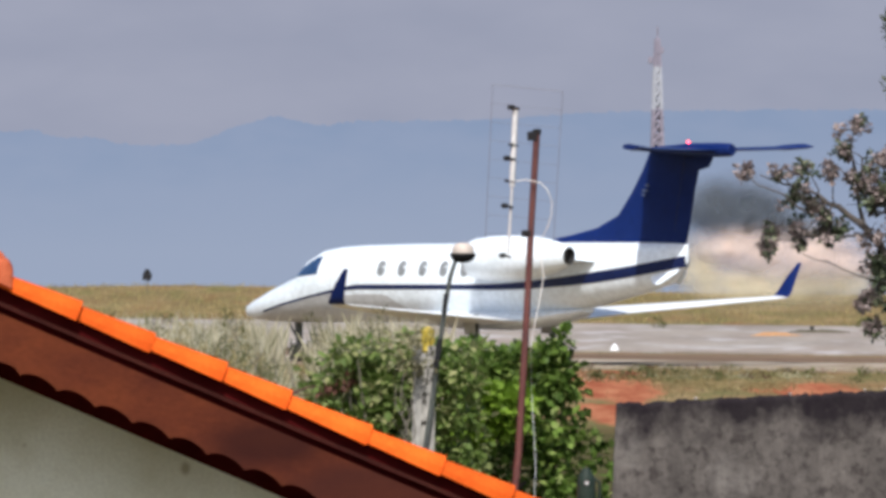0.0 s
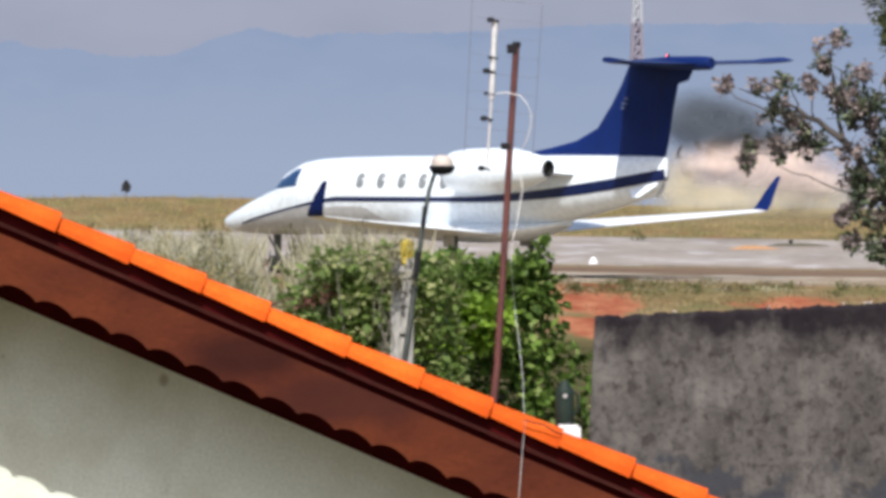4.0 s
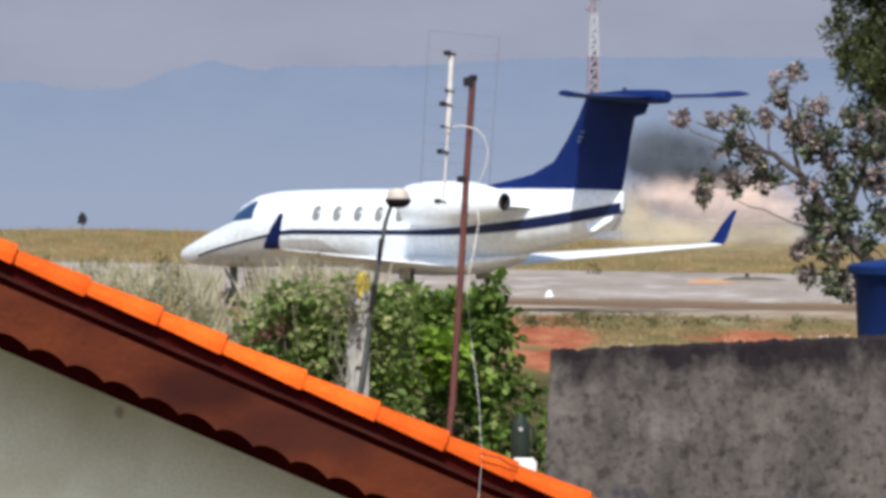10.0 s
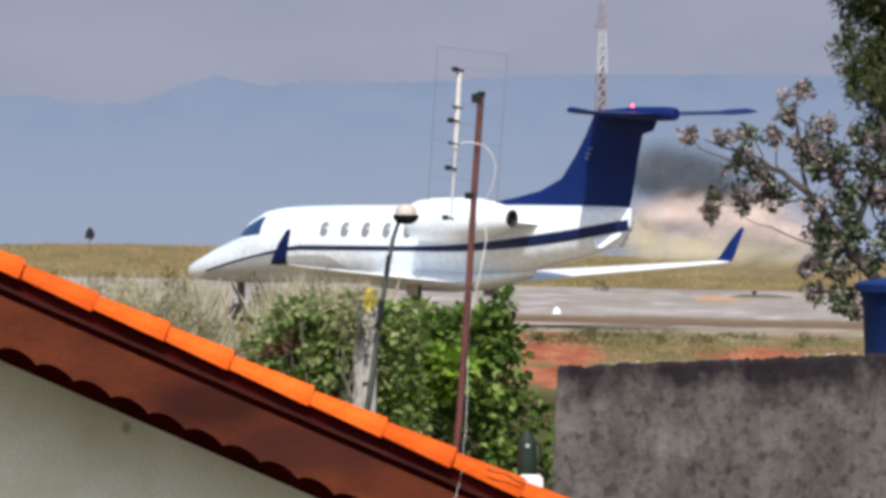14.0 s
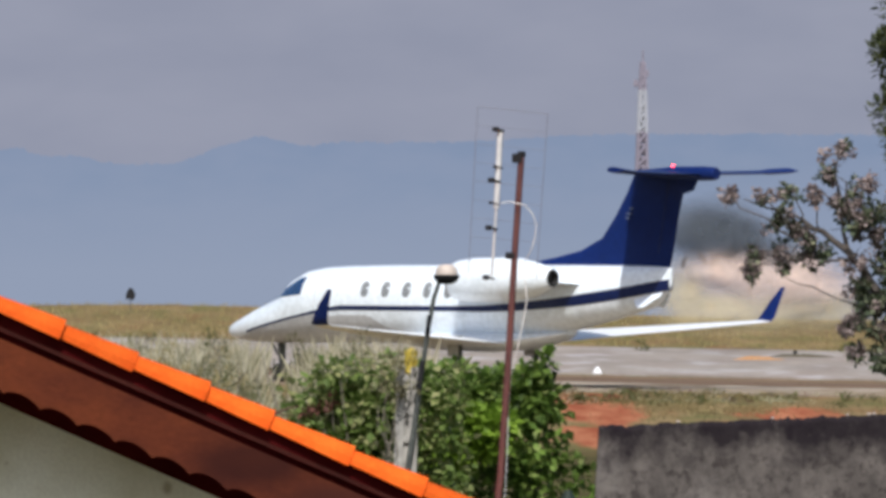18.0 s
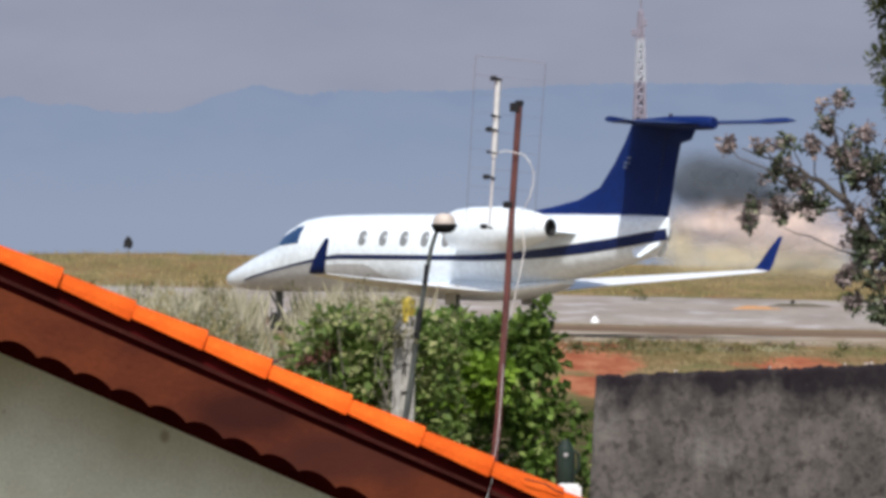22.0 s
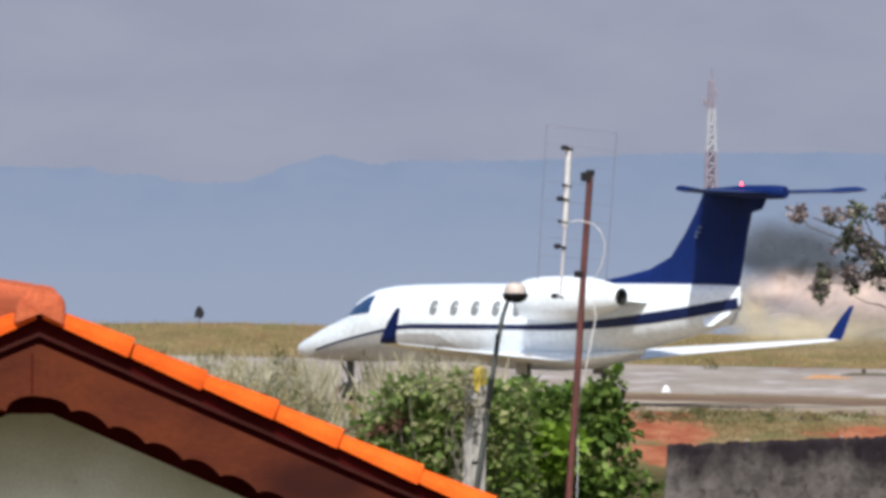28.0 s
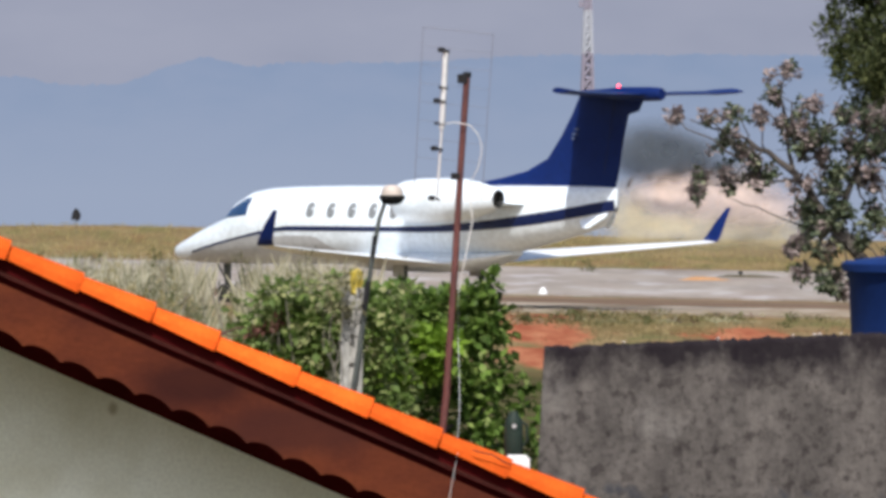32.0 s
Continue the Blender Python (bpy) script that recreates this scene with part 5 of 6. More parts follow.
def make_markers():
    m = thing("runway_marker", (4.30, 424, 0.03), "white runway edge marker cone", "marker")
    bm = bmesh.new()
    box(bm, (-0.12, -0.12, 0), (0.12, 0.12, 0.03), 0.01)
    part("base", bm, M["cone"], m)
    bm = bmesh.new()
    lathe(bm, [(0.03, 0.105), (0.08, 0.10), (0.12, 0.075), (0.16, 0.045), (0.185, 0.015)], "z", 18)
    part("cone", bm, M["cone"], m, "white painted cone", True)
    b = thing("orange_mound", (8.8, 454, 0.0), "low spread mound of pale orange gravel beside the runway", "mound")
    bm = bmesh.new()
    rng = random.Random(12)
    loft(bm, [[(r * 1.25 * math.cos(k * math.tau / 22) * rng.uniform(0.75, 1.25) + 0.25 * r, 0.6 * r * math.sin(k * math.tau / 22), z * rng.uniform(0.7, 1.3)) for k in range(22)] for z, r in ((-0.02, 0.62), (0.045, 0.45), (0.085, 0.26), (0.10, 0.05))])
    part("gravel", bm, M["orange"], b, "", True)
    lt = thing("runway_light", (10.1, 463, 0.0), "small dark runway edge light on a short post", "runway light")
    bm = bmesh.new()
    tube(bm, [(0, 0, -0.05), (0, 0, 0.09)], 0.03, 10)
    part("post", bm, M["pole_dark"], lt, "", True)
    bm = bmesh.new()
    lathe(bm, [(0.08, 0.045), (0.10, 0.065), (0.14, 0.06), (0.17, 0.03)], "z", 14)
    part("lens", bm, M["jet_hot"], lt, "dark round lens", True)
    h = thing("gravel_heap", (10.2, 461, 0.0), "low flat dark spread of gravel beside the runway", "heap")
    bm = bmesh.new()
    rings = []
    rng = random.Random(2)
    for z, r in ((-0.03, 0.95), (0.03, 0.85), (0.07, 0.55), (0.085, 0.1)):
        rings.append([(r * 0.95 * math.cos(k * math.tau / 18) * rng.uniform(0.85, 1.15), r * math.sin(k * math.tau / 18), z * rng.uniform(0.8, 1.2)) for k in range(18)])
    loft(bm, rings)
    part("gravel", bm, M["heap"], h)
    sgn = thing("field_sign", (-9.8, 560, 0.0), "small dark field sign on a thin post", "sign")
    bm = bmesh.new()
    tube(bm, [(0, 0, -0.1), (0, 0, 0.52)], 0.012, 8)
    part("post", bm, M["pole_dark"], sgn)
    bm = bmesh.new()
    prism(bm, [(-0.16, 0.44), (-0.05, 0.49), (0.02, 0.42), (0.12, 0.46), (0.17, 0.62), (0.08, 0.80), (-0.03, 0.85), (-0.13, 0.68)], -0.06, 0.06)
    part("board", bm, M["black"], sgn, "dark weathered board")


def make_tower():
    d = 2200.0
    s = 29940 / d
    t = thing("radio_tower", (27.9, d, -14), "red and white banded lattice radio tower far away", "tower")
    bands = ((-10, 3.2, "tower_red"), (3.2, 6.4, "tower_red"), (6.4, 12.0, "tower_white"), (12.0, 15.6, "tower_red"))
    for z0, z1, m in bands:
        bm = bmesh.new()
        steps = max(2, int((z1 - z0) / 1.2))
        wid = lambda z: 1.05 - 0.033 * (z + 10) if z < 12 else 0.32 - 0.05 * (z - 12)
        for k in range(steps):
            a, b = z0 + (z1 - z0) * k / steps, z0 + (z1 - z0) * (k + 1) / steps
            ca = [Vector((sx * wid(a), sy * wid(a), a + 14)) for sx, sy in ((-1, -1), (1, -1), (1, 1), (-1, 1))]
            cb = [Vector((sx * wid(b), sy * wid(b), b + 14)) for sx, sy in ((-1, -1), (1, -1), (1, 1), (-1, 1))]
            for j in range(4):
                tube(bm, [ca[j], cb[j]], 0.28, 5)
                tube(bm, [ca[j], cb[(j + 1) % 4]], 0.24, 4)
                tube(bm, [cb[j], cb[(j + 1) % 4]], 0.20, 4)
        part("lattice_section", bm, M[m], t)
    bm = bmesh.new()
    tube(bm, [(0, 0, 29), (0, 0, 31.2)], 0.1, 6)
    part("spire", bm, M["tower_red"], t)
    bm = bmesh.new()
    box(bm, (-1.2, -0.3, 26.4), (-0.6, 0.3, 27.3), 0.1)
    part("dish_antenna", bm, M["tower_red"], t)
    bm = bmesh.new()
    box(bm, (0.3, -0.3, 27.7), (0.8, 0.3, 28.6), 0.1)
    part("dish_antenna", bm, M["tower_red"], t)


def make_tall_grass():
    rng = random.Random(90)

    def tuft():
        d = rng.uniform(300, 330)
        px = rng.gauss(695, 28)
        return ((px - 784) * d / 29940, d, -0.05)
    def fringe():
        d = rng.uniform(340, 384)
        px = rng.choice((rng.uniform(60, 492), rng.uniform(566, 790), rng.uniform(60, 492)))
        return ((px - 784) * d / 29940, d, -0.05)
    ob = new("beige_grass", raw_mesh("beige_grass", *blades(rng, 9500, fringe, lambda: 1.62 * rng.uniform(0.3, 1.0), 0.0065, 0.13), M["hay"]))
    tagged(ob, "thick stand of pale beige grass below the jet", "grass", kind="stuff")
    ob = new("feather_grass", raw_mesh("feather_grass", *blades(rng, 420, tuft, lambda: rng.uniform(0.6, 1.6), 0.003), M["pale_straw"]))
    tagged(ob, "high tuft of bleached feathery grass", "grass", kind="stuff")

    def place():
        d = rng.uniform(300, 384)
        px = rng.choice((rng.uniform(60, 480), rng.uniform(565, 720), rng.uniform(60, 480)))
        return ((px - 784) * d / 29940, d, -0.05)
    ob = new("tall_grass", raw_mesh("tall_grass", *blades(rng, 6400, place, lambda: rng.uniform(0.4, 1.85) * rng.uniform(0.6, 1.0), 0.009, 0.18), M["pale_straw"]))
    tagged(ob, "tall pale dry grass standing before the runway", "grass", kind="stuff")
    ob = new("tall_green_grass", raw_mesh("tall_green_grass", *blades(rng, 3000, place, lambda: rng.uniform(0.4, 1.75) * rng.uniform(0.6, 1.0), 0.009, 0.18), M["weed"]))
    tagged(ob, "tall green grass standing before the runway", "grass", kind="stuff")


make_grass()
make_tall_grass()
make_tufts()
make_yellow_tufts()
make_weeds()
make_markers()
make_tower()


# ---- the jet: x runs aft from the middle, port is -y ----
# stations: distance from the nose, top, bottom, half width
BODY = ((0.0, 1.23, 1.15, 0.03), (0.12, 1.35, 1.07, 0.15), (0.35, 1.46, 1.01, 0.27), (0.7, 1.60, 0.97, 0.41), (1.1, 1.77, 0.95, 0.54), (1.6, 1.95, 0.94, 0.66), (1.95, 2.10, 0.94, 0.72), (2.2, 2.28, 0.94, 0.75),
        (2.39, 2.50, 0.94, 0.77), (2.8, 2.69, 0.94, 0.82), (3.3, 2.77, 0.95, 0.85), (4.0, 2.81, 0.96, 0.87), (5.5, 2.85, 0.97, 0.88), (8.0, 2.88, 0.98, 0.88), (9.4, 2.90, 1.05, 0.88),
        (10.4, 2.91, 1.21, 0.84), (11.3, 2.92, 1.38, 0.75), (12.2, 2.92, 1.57, 0.62), (13.2, 2.92, 1.80, 0.42), (13.75, 2.91, 1.94, 0.29), (13.98, 2.90, 2.14, 0.18), (14.21, 2.88, 2.41, 0.04), (14.23, 2.86, 2.43, 0.025))


def body_at(x):
    for a, b in zip(BODY, BODY[1:]):
        if a[0] <= x <= b[0]:
            f = (x - a[0]) / (b[0] - a[0])
            return [p + (q - p) * f for p, q in zip(a[1:], b[1:])]
    return BODY[-1][1:]


def skin(x, z, proud=0.0):
    """Half width of the body at a height."""
    top, low, w = body_at(x)
    c, h = (top + low) / 2, (top - low) / 2
    k = max(-0.999, min(0.999, (z - c) / h))
    return w * (1 - abs(k) ** 2.15) ** (1 / 2.15) + proud


def body_ring(x, sides=32):
    top, low, w = body_at(x)
    c, h = (top + low) / 2, (top - low) / 2
    out = []
    for k in range(sides):
        a = k * math.tau / sides
        ca, sa = math.cos(a), math.sin(a)
        out.append((x - 8, w * math.copysign(abs(ca) ** 0.93, ca), c + h * math.copysign(abs(sa) ** 0.93, sa)))
    return out


def airfoil(x_le, chord, y, z, thick=0.12, n=9, cant=None):
    """A closed wing section; cant turns its thickness from z towards y."""
    up, dn = [], []
    for k in range(n + 1):
        f = 0.5 * (1 - math.cos(math.pi * k / n))
        t = thick * chord * (1.4845 * math.sqrt(f) - 0.63 * f - 1.758 * f * f + 1.4215 * f ** 3 - 0.5075 * f ** 4)
        up.append((f, t))
        dn.append((f, -t * 0.75))
    pts = up + dn[-2:0:-1]
    c, s = (1, 0) if cant is None else (math.cos(cant), math.sin(cant))
    return [(x_le + f * chord - 8, y - t * s, z + t * c) for f, t in pts]


def make_jet():
    j = thing("business_jet", JET_AT, "white twin-engine business jet with navy tail and winglets", "jet")
    j.location = (JET_AT.x, JET_AT.y, 0.03)
    j.rotation_euler = (0, 0, -HEAD)
    bm = bmesh.new()
    xs = sorted({*[s[0] for s in BODY], *np.linspace(0.15, 14.15, 110)})
    loft(bm, [body_ring(x) for x in xs])
    body = part("fuselage", bm, M["jet_white"], j, "gloss white fuselage", True)
    # wing to body fairing
    bm = bmesh.new()
    rings = []
    for x, w, low, top in ((5.9, 0.3, 0.96, 1.05), (6.4, 0.75, 0.88, 1.2), (7.2, 0.98, 0.82, 1.32), (8.6, 1.02, 0.80, 1.34), (9.8, 0.9, 0.88, 1.32), (10.6, 0.6, 1.08, 1.34), (11.1, 0.2, 1.25, 1.36)):
        rings.append([(x - 8, w * math.cos(k * math.tau / 20), (low + top) / 2 + (top - low) / 2 * math.sin(k * math.tau / 20)) for k in range(20)])
    loft(bm, rings)
    part("wing_fairing", bm, M["jet_white"], j, "", True)
    # cheat line on both flanks
    line = lambda x: 1.792 + 0.006 * x + (0.0 if x < 8.5 else 0.0252 * (x - 8.5) ** 1.82) - (0.125 * (4.45 - x) ** 1.27 if x < 4.45 else 0.0)
    width = lambda x: 0.026 + 0.030 * min(1, max(0, (x - 3.0) / 1.5)) + 0.075 * min(1, max(0, (x - 8.0) / 4.0))
    for side in (-1, 1):
        bm = bmesh.new()
        prev = None
        for k in range(70):
            x = 1.0 + 13.21 * k / 69
            base = line(x)
            row = []
            for f in (-1, -0.35, 0.35, 1):
                z = base + f * width(x)
                row.append(bm.verts.new((x - 8, side * skin(x, z, 0.008 + 0.02 * max(0, x - 12.5)), z)))
            if prev:
                for a in range(3):
                    bm.faces.new((prev[a], prev[a + 1], row[a + 1], row[a]))
            prev = row
        part("cheat_line", bm, M["jet_line"], body, "navy stripe along the flank", True)
    # grey below the stripe: shade of the underside painted onto the belly
    bm = bmesh.new()
    prev = None
    for k in range(50):
        x = 0.25 + 7.6 * k / 49
        base = line(x) - width(x) - 0.02 - 0.10 * min(1.0, max(0.0, (x - 3.6) / 0.5)) - 0.55 * max(0.0, x - 5.3)
        low = body_at(x)[1] + 0.004
        base = max(min(base, body_at(x)[0] - 0.12), low + 0.02)
        row = []
        for q in range(-10, 11):
            z = low + (base - low) * (abs(q) / 10) ** 2
            row.append(bm.verts.new((x - 8, math.copysign(skin(x, z, 0.005), q) if q else 0.0, z - (0.004 if abs(q) < 3 else 0))))
        if prev:
            for a in range(20):
                bm.faces.new((prev[a], prev[a + 1], row[a + 1], row[a]))
        prev = row
    part("belly", bm, M["belly"], body, "belly greyed by shade painted into its colour", True)
    # cabin windows
    for side in (-1, 1):
        for k in range(6):
            x = 5.17 + 0.675 * k
            bm = bmesh.new()
            ring_o, ring_i = [], []
            for a in range(16):
                ca, sa = math.cos(a * math.tau / 16), math.sin(a * math.tau / 16)
                dx, dz = 0.125 * math.copysign(abs(ca) ** 0.8, ca), 0.185 * math.copysign(abs(sa) ** 0.8, sa)
                ring_o.append((x + dx - 8, side * skin(x + dx, 2.27 + dz, 0.007), 2.27 + dz))
                ring_i.append((x + dx - 8, side * skin(x + dx, 2.27 + dz, -0.05), 2.27 + dz))
            loft(bm, [ring_i, ring_o])
            part("cabin_window", bm, M["cabin_glass"], body, "oval grey cabin window")
    # cockpit glass: a side pane and a front pane on each side
    for side in (-1, 1):
        for x0, x1, z0a, z0b, z1a, z1b in ((2.26, 3.06, 2.04, 2.12, 2.18, 2.53), (1.88, 2.21, 1.97, 2.02, 2.02, 2.22)):
            bm = bmesh.new()
            prev = None
            for k in range(9):
                f = k / 8
                x = x0 + (x1 - x0) * f
                lo, hi = z0a + (z0b - z0a) * f, z1a + (z1b - z1a) * min(1, f * 1.25)
                hi = min(hi, body_at(x)[0] - 0.035)
                lo = min(lo, hi - 0.01)
                row = [bm.verts.new((x - 8, side * skin(x, lo + (hi - lo) * q / 4, 0.010), lo + (hi - lo) * q / 4)) for q in range(5)]
                if prev:
                    for a in range(4):
                        bm.faces.new((prev[a], prev[a + 1], row[a + 1], row[a]))
                prev = row
            part("windscreen_pane", bm, M["jet_glass"], body, "dark blue cockpit glass", True)
    # cabin door outline on the port side
    bm = bmesh.new()
    for x in (3.55, 4.28):
        tube(bm, [(x - 8, -skin(x, z, 0.002), z) for z in np.linspace(1.45, 2.62, 10)], 0.006, 5)
    tube(bm, [(x - 8, -skin(x, 2.62, 0.002), 2.62) for x in np.linspace(3.55, 4.28, 6)], 0.006, 5)
    part("door_seam", bm, M["jet_grey"], body, "thin grey cabin door outline")
    # wings and winglets
    for side in (-1, 1):
        bm = bmesh.new()
        secs = ((0.55, 6.75, 3.05, 1.03, 0.13), (1.5, 7.15, 2.45, 1.09, 0.13), (3.2, 7.86, 1.80, 1.22, 0.14), (5.5, 8.82, 1.22, 1.39, 0.14), (7.55, 9.78, 0.64, 1.55, 0.15), (7.80, 9.94, 0.54, 1.58, 0.14))
        sag = 0.07 if side < 0 else 0.04
        loft(bm, [airfoil(le, c, side * y, z - sag * y / 7.8, t) for y, le, c, z, t in secs])
        wing = part("wing", bm, M["wing_white"], j, "white swept wing", True)
        bm = bmesh.new()
        wl = ((7.80, 9.94, 0.54, 1.58, 0.1), (7.87, 9.98, 0.51, 1.62, 0.6), (7.93, 10.06, 0.46, 1.74, 1.1), (8.01, 10.25, 0.33, 2.05, 1.25), (8.09, 10.52, 0.15, 2.38, 1.3), (8.095, 10.56, 0.10, 2.41, 1.3))
        loft(bm, [airfoil(le + (0.16 * (z - 1.58) / 0.83 if side < 0 else 0), c, side * y, z - sag, 0.085, 9, -side * -ct if side > 0 else -ct) for y, le, c, z, ct in wl])
        part("winglet", bm, M["jet_blue"], wing, "navy upturned winglet", True)
    # engines, their tail pipes turned slightly up
    def tilt(bm):
        for v in bm.verts:
            v.co.z += 0.03 * max(0.0, v.co.x - 1.2)
    for side in (-1, 1):
        yc, zc = side * 1.52, 2.52
        bm = bmesh.new()
        prof = [(8.82, 0.36), (8.76, 0.40), (8.80, 0.44), (8.95, 0.49), (9.4, 0.535), (10.2, 0.54), (10.9, 0.50), (11.4, 0.37), (11.82, 0.235), (11.83, 0.215), (11.6, 0.21)]
        lathe(bm, [(x - 8, r) for x, r in prof], "x", 28, (0, yc, zc))
        tilt(bm)
        n = part("nacelle", bm, M["jet_white"], j, "white engine nacelle", True)
        bm = bmesh.new()
        lathe(bm, [(0.76, 0.40), (0.752, 0.415), (0.76, 0.43), (0.82, 0.453), (0.84, 0.44)], "x", 28, (0, yc, zc))
        part("inlet_lip", bm, M["jet_grey"], n, "polished metal inlet lip", True)
        bm = bmesh.new()
        lathe(bm, [(3.1, 0.02), (3.60, 0.205), (3.86, 0.185), (3.87, 0.17), (3.7, 0.14), (3.65, 0.02)], "x", 22, (0, yc, zc + 0.01))
        tilt(bm)
        part("exhaust_nozzle", bm, M["jet_hot"], n, "dark sooty exhaust nozzle", True)
        bm = bmesh.new()
        loft(bm, [airfoil(9.6, 2.3, side * 0.55, 2.45, 0.10), airfoil(9.7, 2.1, side * 1.2, 2.5, 0.10)])
        part("pylon", bm, M["jet_white"], n, "", True)
    # fin with its dorsal fillet, rudder, tailplane
    bm = bmesh.new()
    fin = ((2.72, 9.5, 14.18, 0.035), (2.95, 9.75, 14.20, 0.05), (3.08, 10.55, 14.24, 0.055), (3.25, 11.35, 14.28, 0.06), (3.55, 12.02, 14.34, 0.08), (4.1, 12.46, 14.44, 0.09), (4.62, 12.80, 14.58, 0.09), (4.70, 12.84, 14.90, 0.09), (5.05, 13.02, 15.10, 0.085))
    rings = []
    for z, le, te, th in fin:
        c = te - le
        rings.append([(le + f * c - 8, s * th * 2.2 * min(1, c / 2.2) * math.sqrt(f) * (1 - f) ** 0.8, z) for f, s in ((0, 0), (0.06, 1), (0.2, 1), (0.45, 1), (0.75, 1), (1, 0), (0.75, -1), (0.45, -1), (0.2, -1), (0.06, -1))])
    loft(bm, rings)
    f = part("fin", bm, M["jet_blue"], j, "navy blue tail fin", True)
    bm = bmesh.new()
    tube(bm, [(5.90, -0.115, 3.2), (6.22, -0.10, 5.0)], 0.006, 5)
    part("rudder_seam", bm, M["jet_hot"], f)
    bm = bmesh.new()
    for dx, dz, w in ((0, 0, 0.16), (0.06, 0.12, 0.12), (-0.05, -0.10, 0.10)):
        box(bm, (5.05 + dx - w / 2, -0.215, 4.14 + dz - 0.028), (5.05 + dx + w / 2, -0.18, 4.14 + dz + 0.028), 0.008)
    part("emblem", bm, M["emblem"], f, "small pale plain emblem")
    for side in (-1, 1):
        bm = bmesh.new()
        loft(bm, [airfoil(13.08, 2.17, side * 0.04, 5.09, 0.075), airfoil(13.85, 1.50, side * 1.4, 5.10, 0.07), airfoil(14.60, 0.82, side * 2.5, 5.13, 0.13), airfoil(14.70, 0.74, side * 2.65, 5.14, 0.21), airfoil(14.92, 0.56, side * 3.08, 5.17, 0.27)])
        part("tailplane", bm, M["jet_blue"], j, "navy tailplane half", True)
    bm = bmesh.new()
    lathe(bm, [(4.85, 0.01), (5.1, 0.07), (5.7, 0.11), (6.3, 0.16), (7.2, 0.17), (7.56, 0.155), (7.62, 0.13), (7.625, 0.02)], "x", 16, (0, 0, 5.10))
    part("tail_bullet", bm, M["jet_blue"], j, "", True)
    for side in (-1, 1):
        bm = bmesh.new()
        prism(bm, [(5.50, 2.12), (6.06, 2.30), (6.08, 2.20), (5.88, 1.94), (5.70, 1.94)], side * 0.26 - 0.015, side * 0.26 + 0.015)
        for v in bm.verts:
            v.co.y += (1.2 if side < 0 else 0.0) * side * (2.32 - v.co.z) - side * 0.25 * (v.co.x - 5.45)
        part("ventral_fin", bm, M["jet_white"], j)
    # beacon: a dark housing in which a half-round red light turns
    bm = bmesh.new()
    lathe(bm, [(0, 0.05), (0.02, 0.045), (0.03, 0.03)], "z", 14, (6.24, 0, 5.235))
    part("beacon_base", bm, M["beacon_off"], j, "dark red beacon base")
    bm = bmesh.new()
    rings = []
    for z, r in ((-0.03, 0.030), (-0.016, 0.042), (0.014, 0.042), (0.03, 0.028)):
        rings.append([(r * math.cos(a), r * math.sin(a), z) for a in np.linspace(-0.9, 0.9, 9)])
    loft(bm, rings)
    lamp = part("beacon", bm, M["beacon"], j, "red anti-collision beacon")
    bm = bmesh.new()
    rings = []
    for z, r in ((-0.034, 0.036), (-0.016, 0.048), (0.014, 0.048), (0.036, 0.032)):
        rings.append([(r * math.cos(a), r * math.sin(a), z) for a in np.linspace(0.85, math.tau - 0.85, 15)])
    loft(bm, rings)
    part("shield", bm, M["jet_hot"], lamp, "dark back of the beacon")
    lamp.location = (6.24, 0, 5.28)
    # landing gear
    for name, x, y, r, strut in (("nose_gear", 1.75, 0.0, 0.22, 1.0), ("main_gear", 8.75, -1.35, 0.29, 1.1), ("main_gear", 8.75, 1.35, 0.29, 1.1)):
        bm = bmesh.new()
        tube(bm, [(x - 8.0, y, r), (x - 8.05, y, strut + 0.1)], [0.07, 0.105] if y == 0 else [0.06, 0.085], 10)
        tube(bm, [(x - 8.0, y, r + 0.25), (x - 8.45, y, strut + 0.05)], 0.028, 8)
        g = part(name, bm, M["pole_dark"], j, "dark grey landing gear leg", True)
        if y:
            bm = bmesh.new()
            box(bm, (x - 8.20, y - 0.25, 0.72), (x - 7.85, y - 0.225, 1.0), 0.01)
            part("gear_door", bm, M["belly"], g)
        for dy in ((-0.11, 0.11) if y == 0 else (0.12 * (1 if y > 0 else -1),)):
            bm = bmesh.new()
            lathe(bm, [(-0.07, r * 0.55), (-0.075, r * 0.85), (-0.05, r), (0.05, r), (0.075, r * 0.85), (0.07, r * 0.55)], "y", 22, (x - 8.0, y + dy, r))
            part("wheel", bm, M["tyre"], g, "black rubber tyre", True)
    return j, lamp


jet, beacon = make_jet()


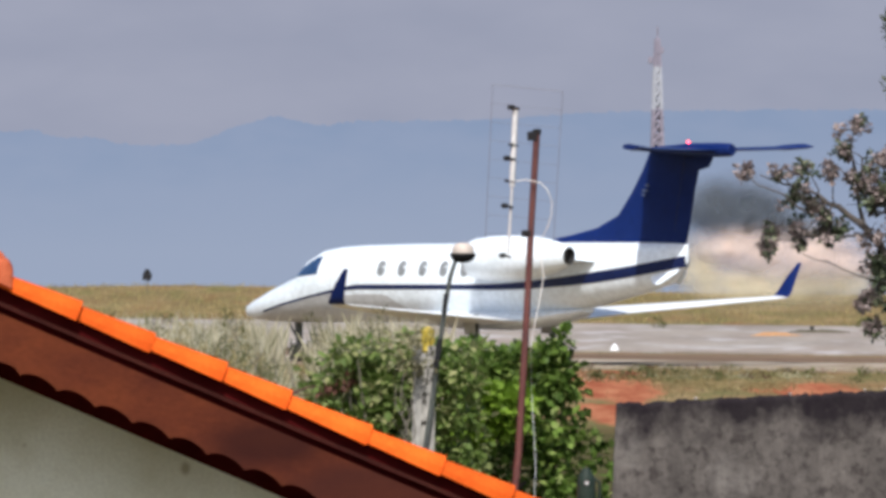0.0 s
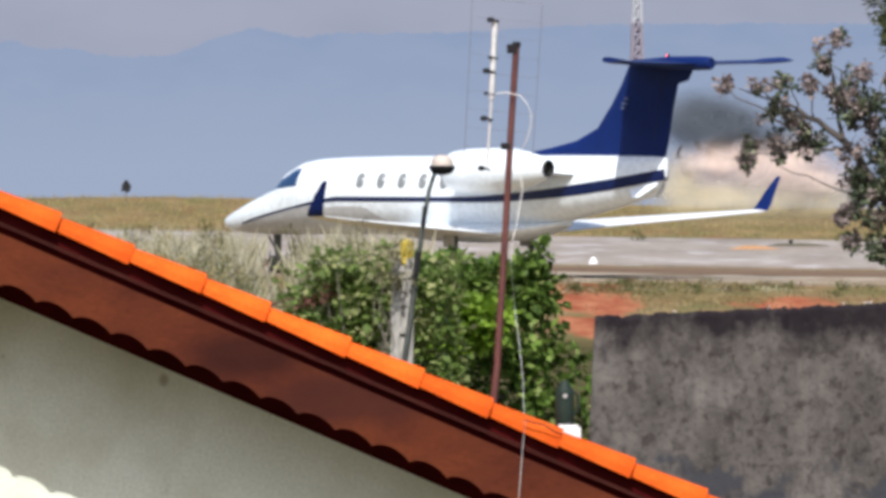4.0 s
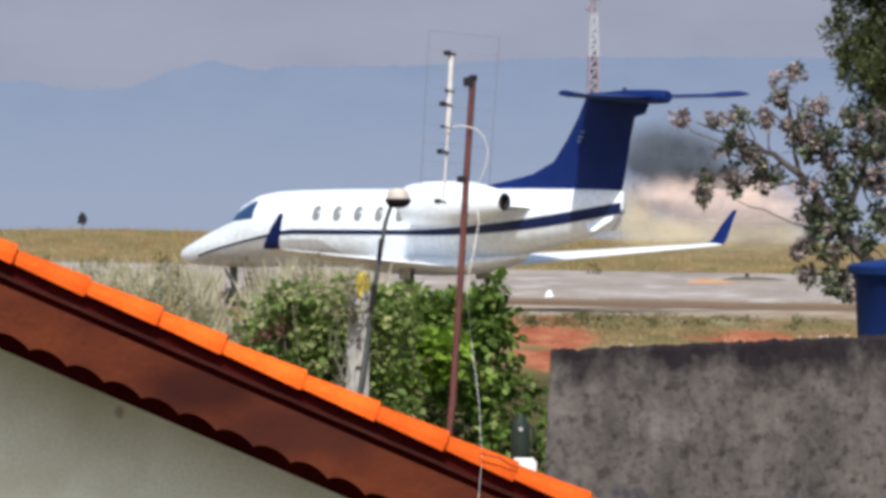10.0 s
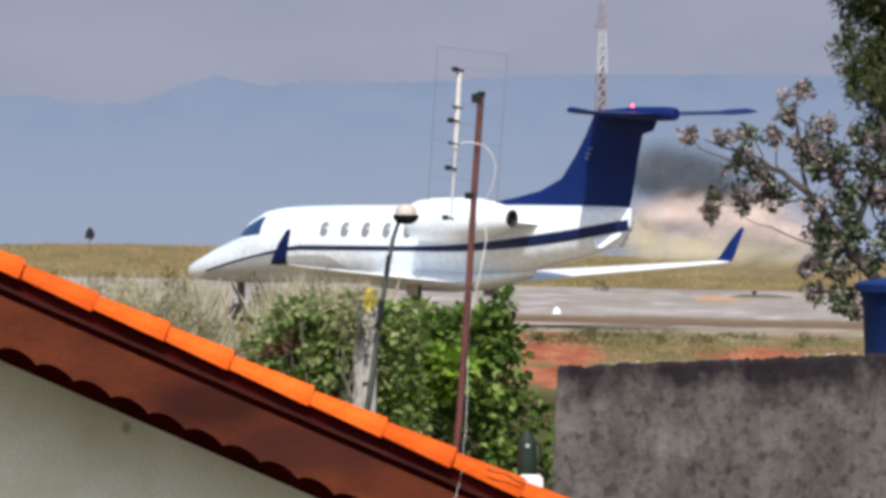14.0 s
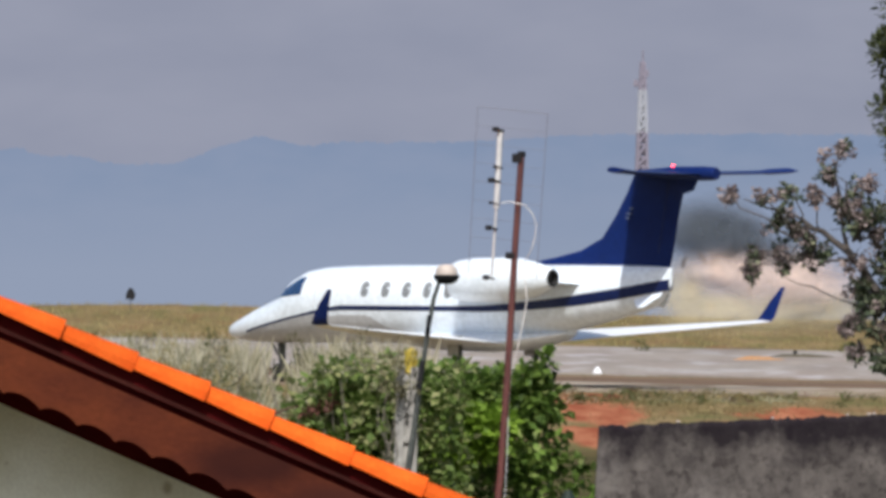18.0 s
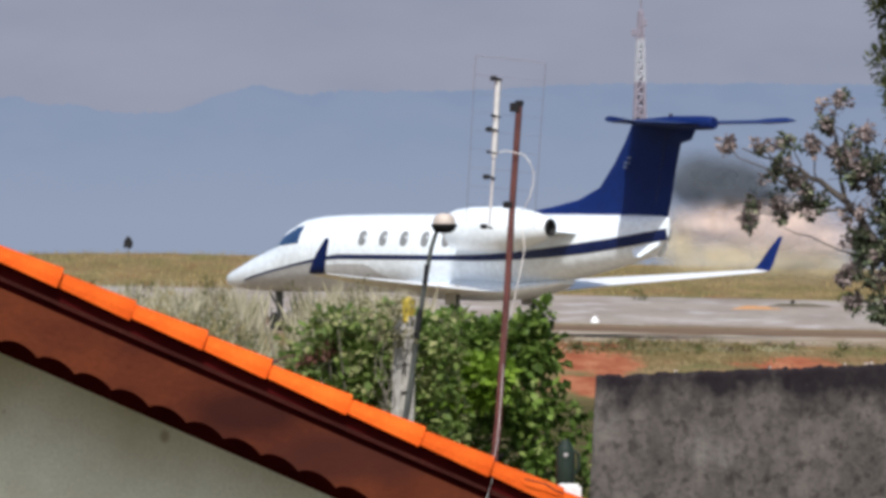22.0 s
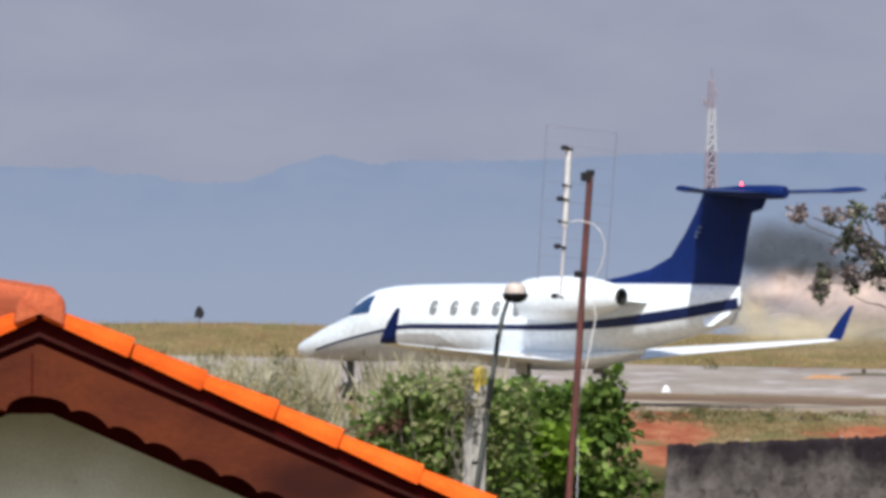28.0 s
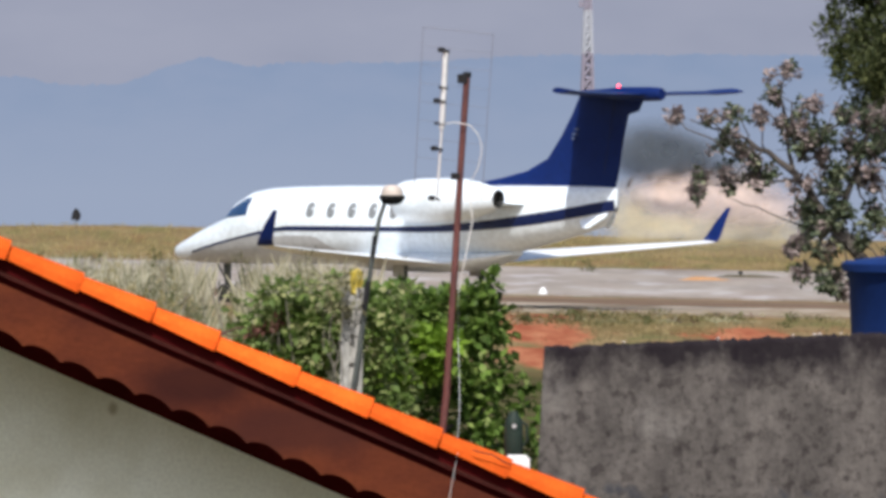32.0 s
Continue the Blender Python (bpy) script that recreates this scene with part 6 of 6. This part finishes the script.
# ---- the vulture: head towards -x ----
def make_vulture():
    v = thing("vulture", (0, 210, 8), "black vulture gliding past with raised wings", "bird")
    v.scale = (0.74, 0.74, 0.74)
    bm = bmesh.new()
    lathe(bm, [(-0.24, 0.02), (-0.18, 0.07), (-0.05, 0.105), (0.10, 0.09), (0.24, 0.045), (0.30, 0.01)], "x", 14)
    part("body", bm, M["feather"], v, "", True)
    bm = bmesh.new()
    lathe(bm, [(-0.36, 0.008), (-0.325, 0.02), (-0.30, 0.042), (-0.255, 0.05), (-0.21, 0.045)], "x", 12, (0, 0, 0.02))
    part("head", bm, M["black"], v, "bare dark head with hooked beak", True)
    bm = bmesh.new()
    for k in range(5):
        a = (k - 2) * 0.20
        w = 0.045
        pts = [(0.20, -w * 0.6), (0.20, w * 0.6), (0.36, w), (0.37, -w)]
        ca, sa = math.cos(a), math.sin(a)
        top = [bm.verts.new((0.15 + (x - 0.15) * ca - y * sa, (x - 0.15) * sa + y * ca, 0.012 + 0.002 * k)) for x, y in pts]
        low = [bm.verts.new((p.co.x, p.co.y, p.co.z - 0.012)) for p in top]
        bm.faces.new(top)
        bm.faces.new(low[::-1])
        for q in range(4):
            bm.faces.new((top[q], low[q], low[(q + 1) % 4], top[(q + 1) % 4]))
    part("tail", bm, M["feather"], v, "short fan tail")
    wings = []
    for side in (-1, 1):
        bm = bmesh.new()
        rings = []
        for y, le, te, z in ((0.03, -0.14, 0.17, 0.02), (0.2, -0.19, 0.19, 0.03), (0.38, -0.17, 0.19, 0.035), (0.50, -0.13, 0.17, 0.04)):
            rings.append([(le, side * y, z), (le + 0.08, side * y, z + 0.018), (te, side * y, z), (le + 0.08, side * y, z - 0.012)])
        loft(bm, rings)
        w = part("wing", bm, M["feather"], v, "broad black wing", True)
        for k in range(6):
            bm = bmesh.new()
            x0 = -0.12 + 0.052 * k
            tip = 0.72 - 0.012 * abs(k - 2) ** 2
            rings = [[(x0 + dx, side * y, z + dz) for dx, dz in ((-hw, 0), (0, 0.005), (hw, 0), (0, -0.005))] for y, z, hw, dxx in ((0.49, 0.04, 0.028, 0), (0.6, 0.045, 0.026, 0), (tip, 0.055, 0.010, 0))]
            loft(bm, rings)
            part("primary_feather", bm, M["feather_pale" if side < 0 else "feather"], w, "pale wingtip feather" if side < 0 else "dark wingtip feather")
        wings.append((w, side))
    return v, wings


vulture, vulture_wings = make_vulture()


# ---- what moves ----
def motions():
    # the vulture crosses in a straight glide, sinking a little
    way = [(0.0, -135.8, 14.0), (12.0, -10.61, 6.74), (12.6, -4.35, 6.07), (13.05, 0.34, 5.56), (13.5, 5.04, 5.05), (14.0, 10.2, 4.6), (15.0, 20.7, 4.4), (32.0, 198.0, 9.0)]
    walk(vulture, [(t, pose(x, 210.0, z - 0.16, -58, -14, 195)) for t, x, z in way])
    beat = [(0.0, 0.0), (12.0, 0.0), (12.4, 6.0), (12.7, -4.0), (13.0, 10.0), (13.3, -6.0), (13.6, 8.0), (14.0, 0.0), (32.0, 0.0)]
    for w, side in vulture_wings:
        walk(w, [(t, pose(0, 0, 0, side * (23 + a), 0, 0)) for t, a in beat])
    # the beacon turns unevenly: it faces this way at the lit times
    lit = {0: 1, 1: 0, 2: 0, 3: 0, 5: 1, 6: 0, 7: 0, 8: 0, 9: 1, 10: 0, 11: 0, 12: 0, 13: 0, 14: 1, 16: 0, 17: 0, 18: 1, 19: 1, 20: 0, 21: 0, 22: 0, 23: 1, 24: 1, 25: 0, 27: 1, 28: 1, 29: 0, 30: 0, 31: 0, 32: 1}
    times = sorted(lit)
    angle = -47.0
    rows = [(0.0, angle)]
    for a, b in zip(times, times[1:]):
        turn = 180 if lit[a] != lit[b] else 360
        steps = turn // 60
        for k in range(1, steps + 1):
            rows.append((a + (b - a) * k / steps, angle + 60 * k))
        angle += turn
    walk(beacon, [(t, pose(6.24, 0, 5.28, 0, 0, a)) for t, a in rows])
    # the loose cable swings in the wind about its tie on the mast: seconds, sideways reach at the roof edge in metres
    reach = [(0.0, -0.02), (1.5, 0.01), (3.0, 0.03), (6.0, 0.035), (8.0, 0.04), (10.0, 0.04), (11.0, 0.0), (12.0, -0.04), (13.5, -0.075), (16.0, -0.095), (17.5, -0.09), (19.0, -0.097),
             (20.0, -0.12), (22.0, -0.12), (24.0, -0.115), (27.0, -0.09), (28.0, -0.075), (29.0, -0.03), (30.0, 0.0), (31.0, -0.01), (32.0, -0.04)]
    at = drop_cable.location.copy()
    walk(drop_cable, [(t, pose(*at, 0, -math.degrees(math.atan(d / 0.80)), 0)) for t, d in reach])
    # the dust rolls slowly away from the engines and back
    for k, ob in enumerate(dust_puffs):
        x, y, z = ob.location
        walk(ob, [(t, pose(x + 0.10 * math.sin(t * 0.9 + k), y, z + 0.05 * math.sin(t * 0.7 + 2 * k), 0, 5 * math.sin(t * 0.5 + k), 0)) for t in range(0, 33, 2)])


motions()
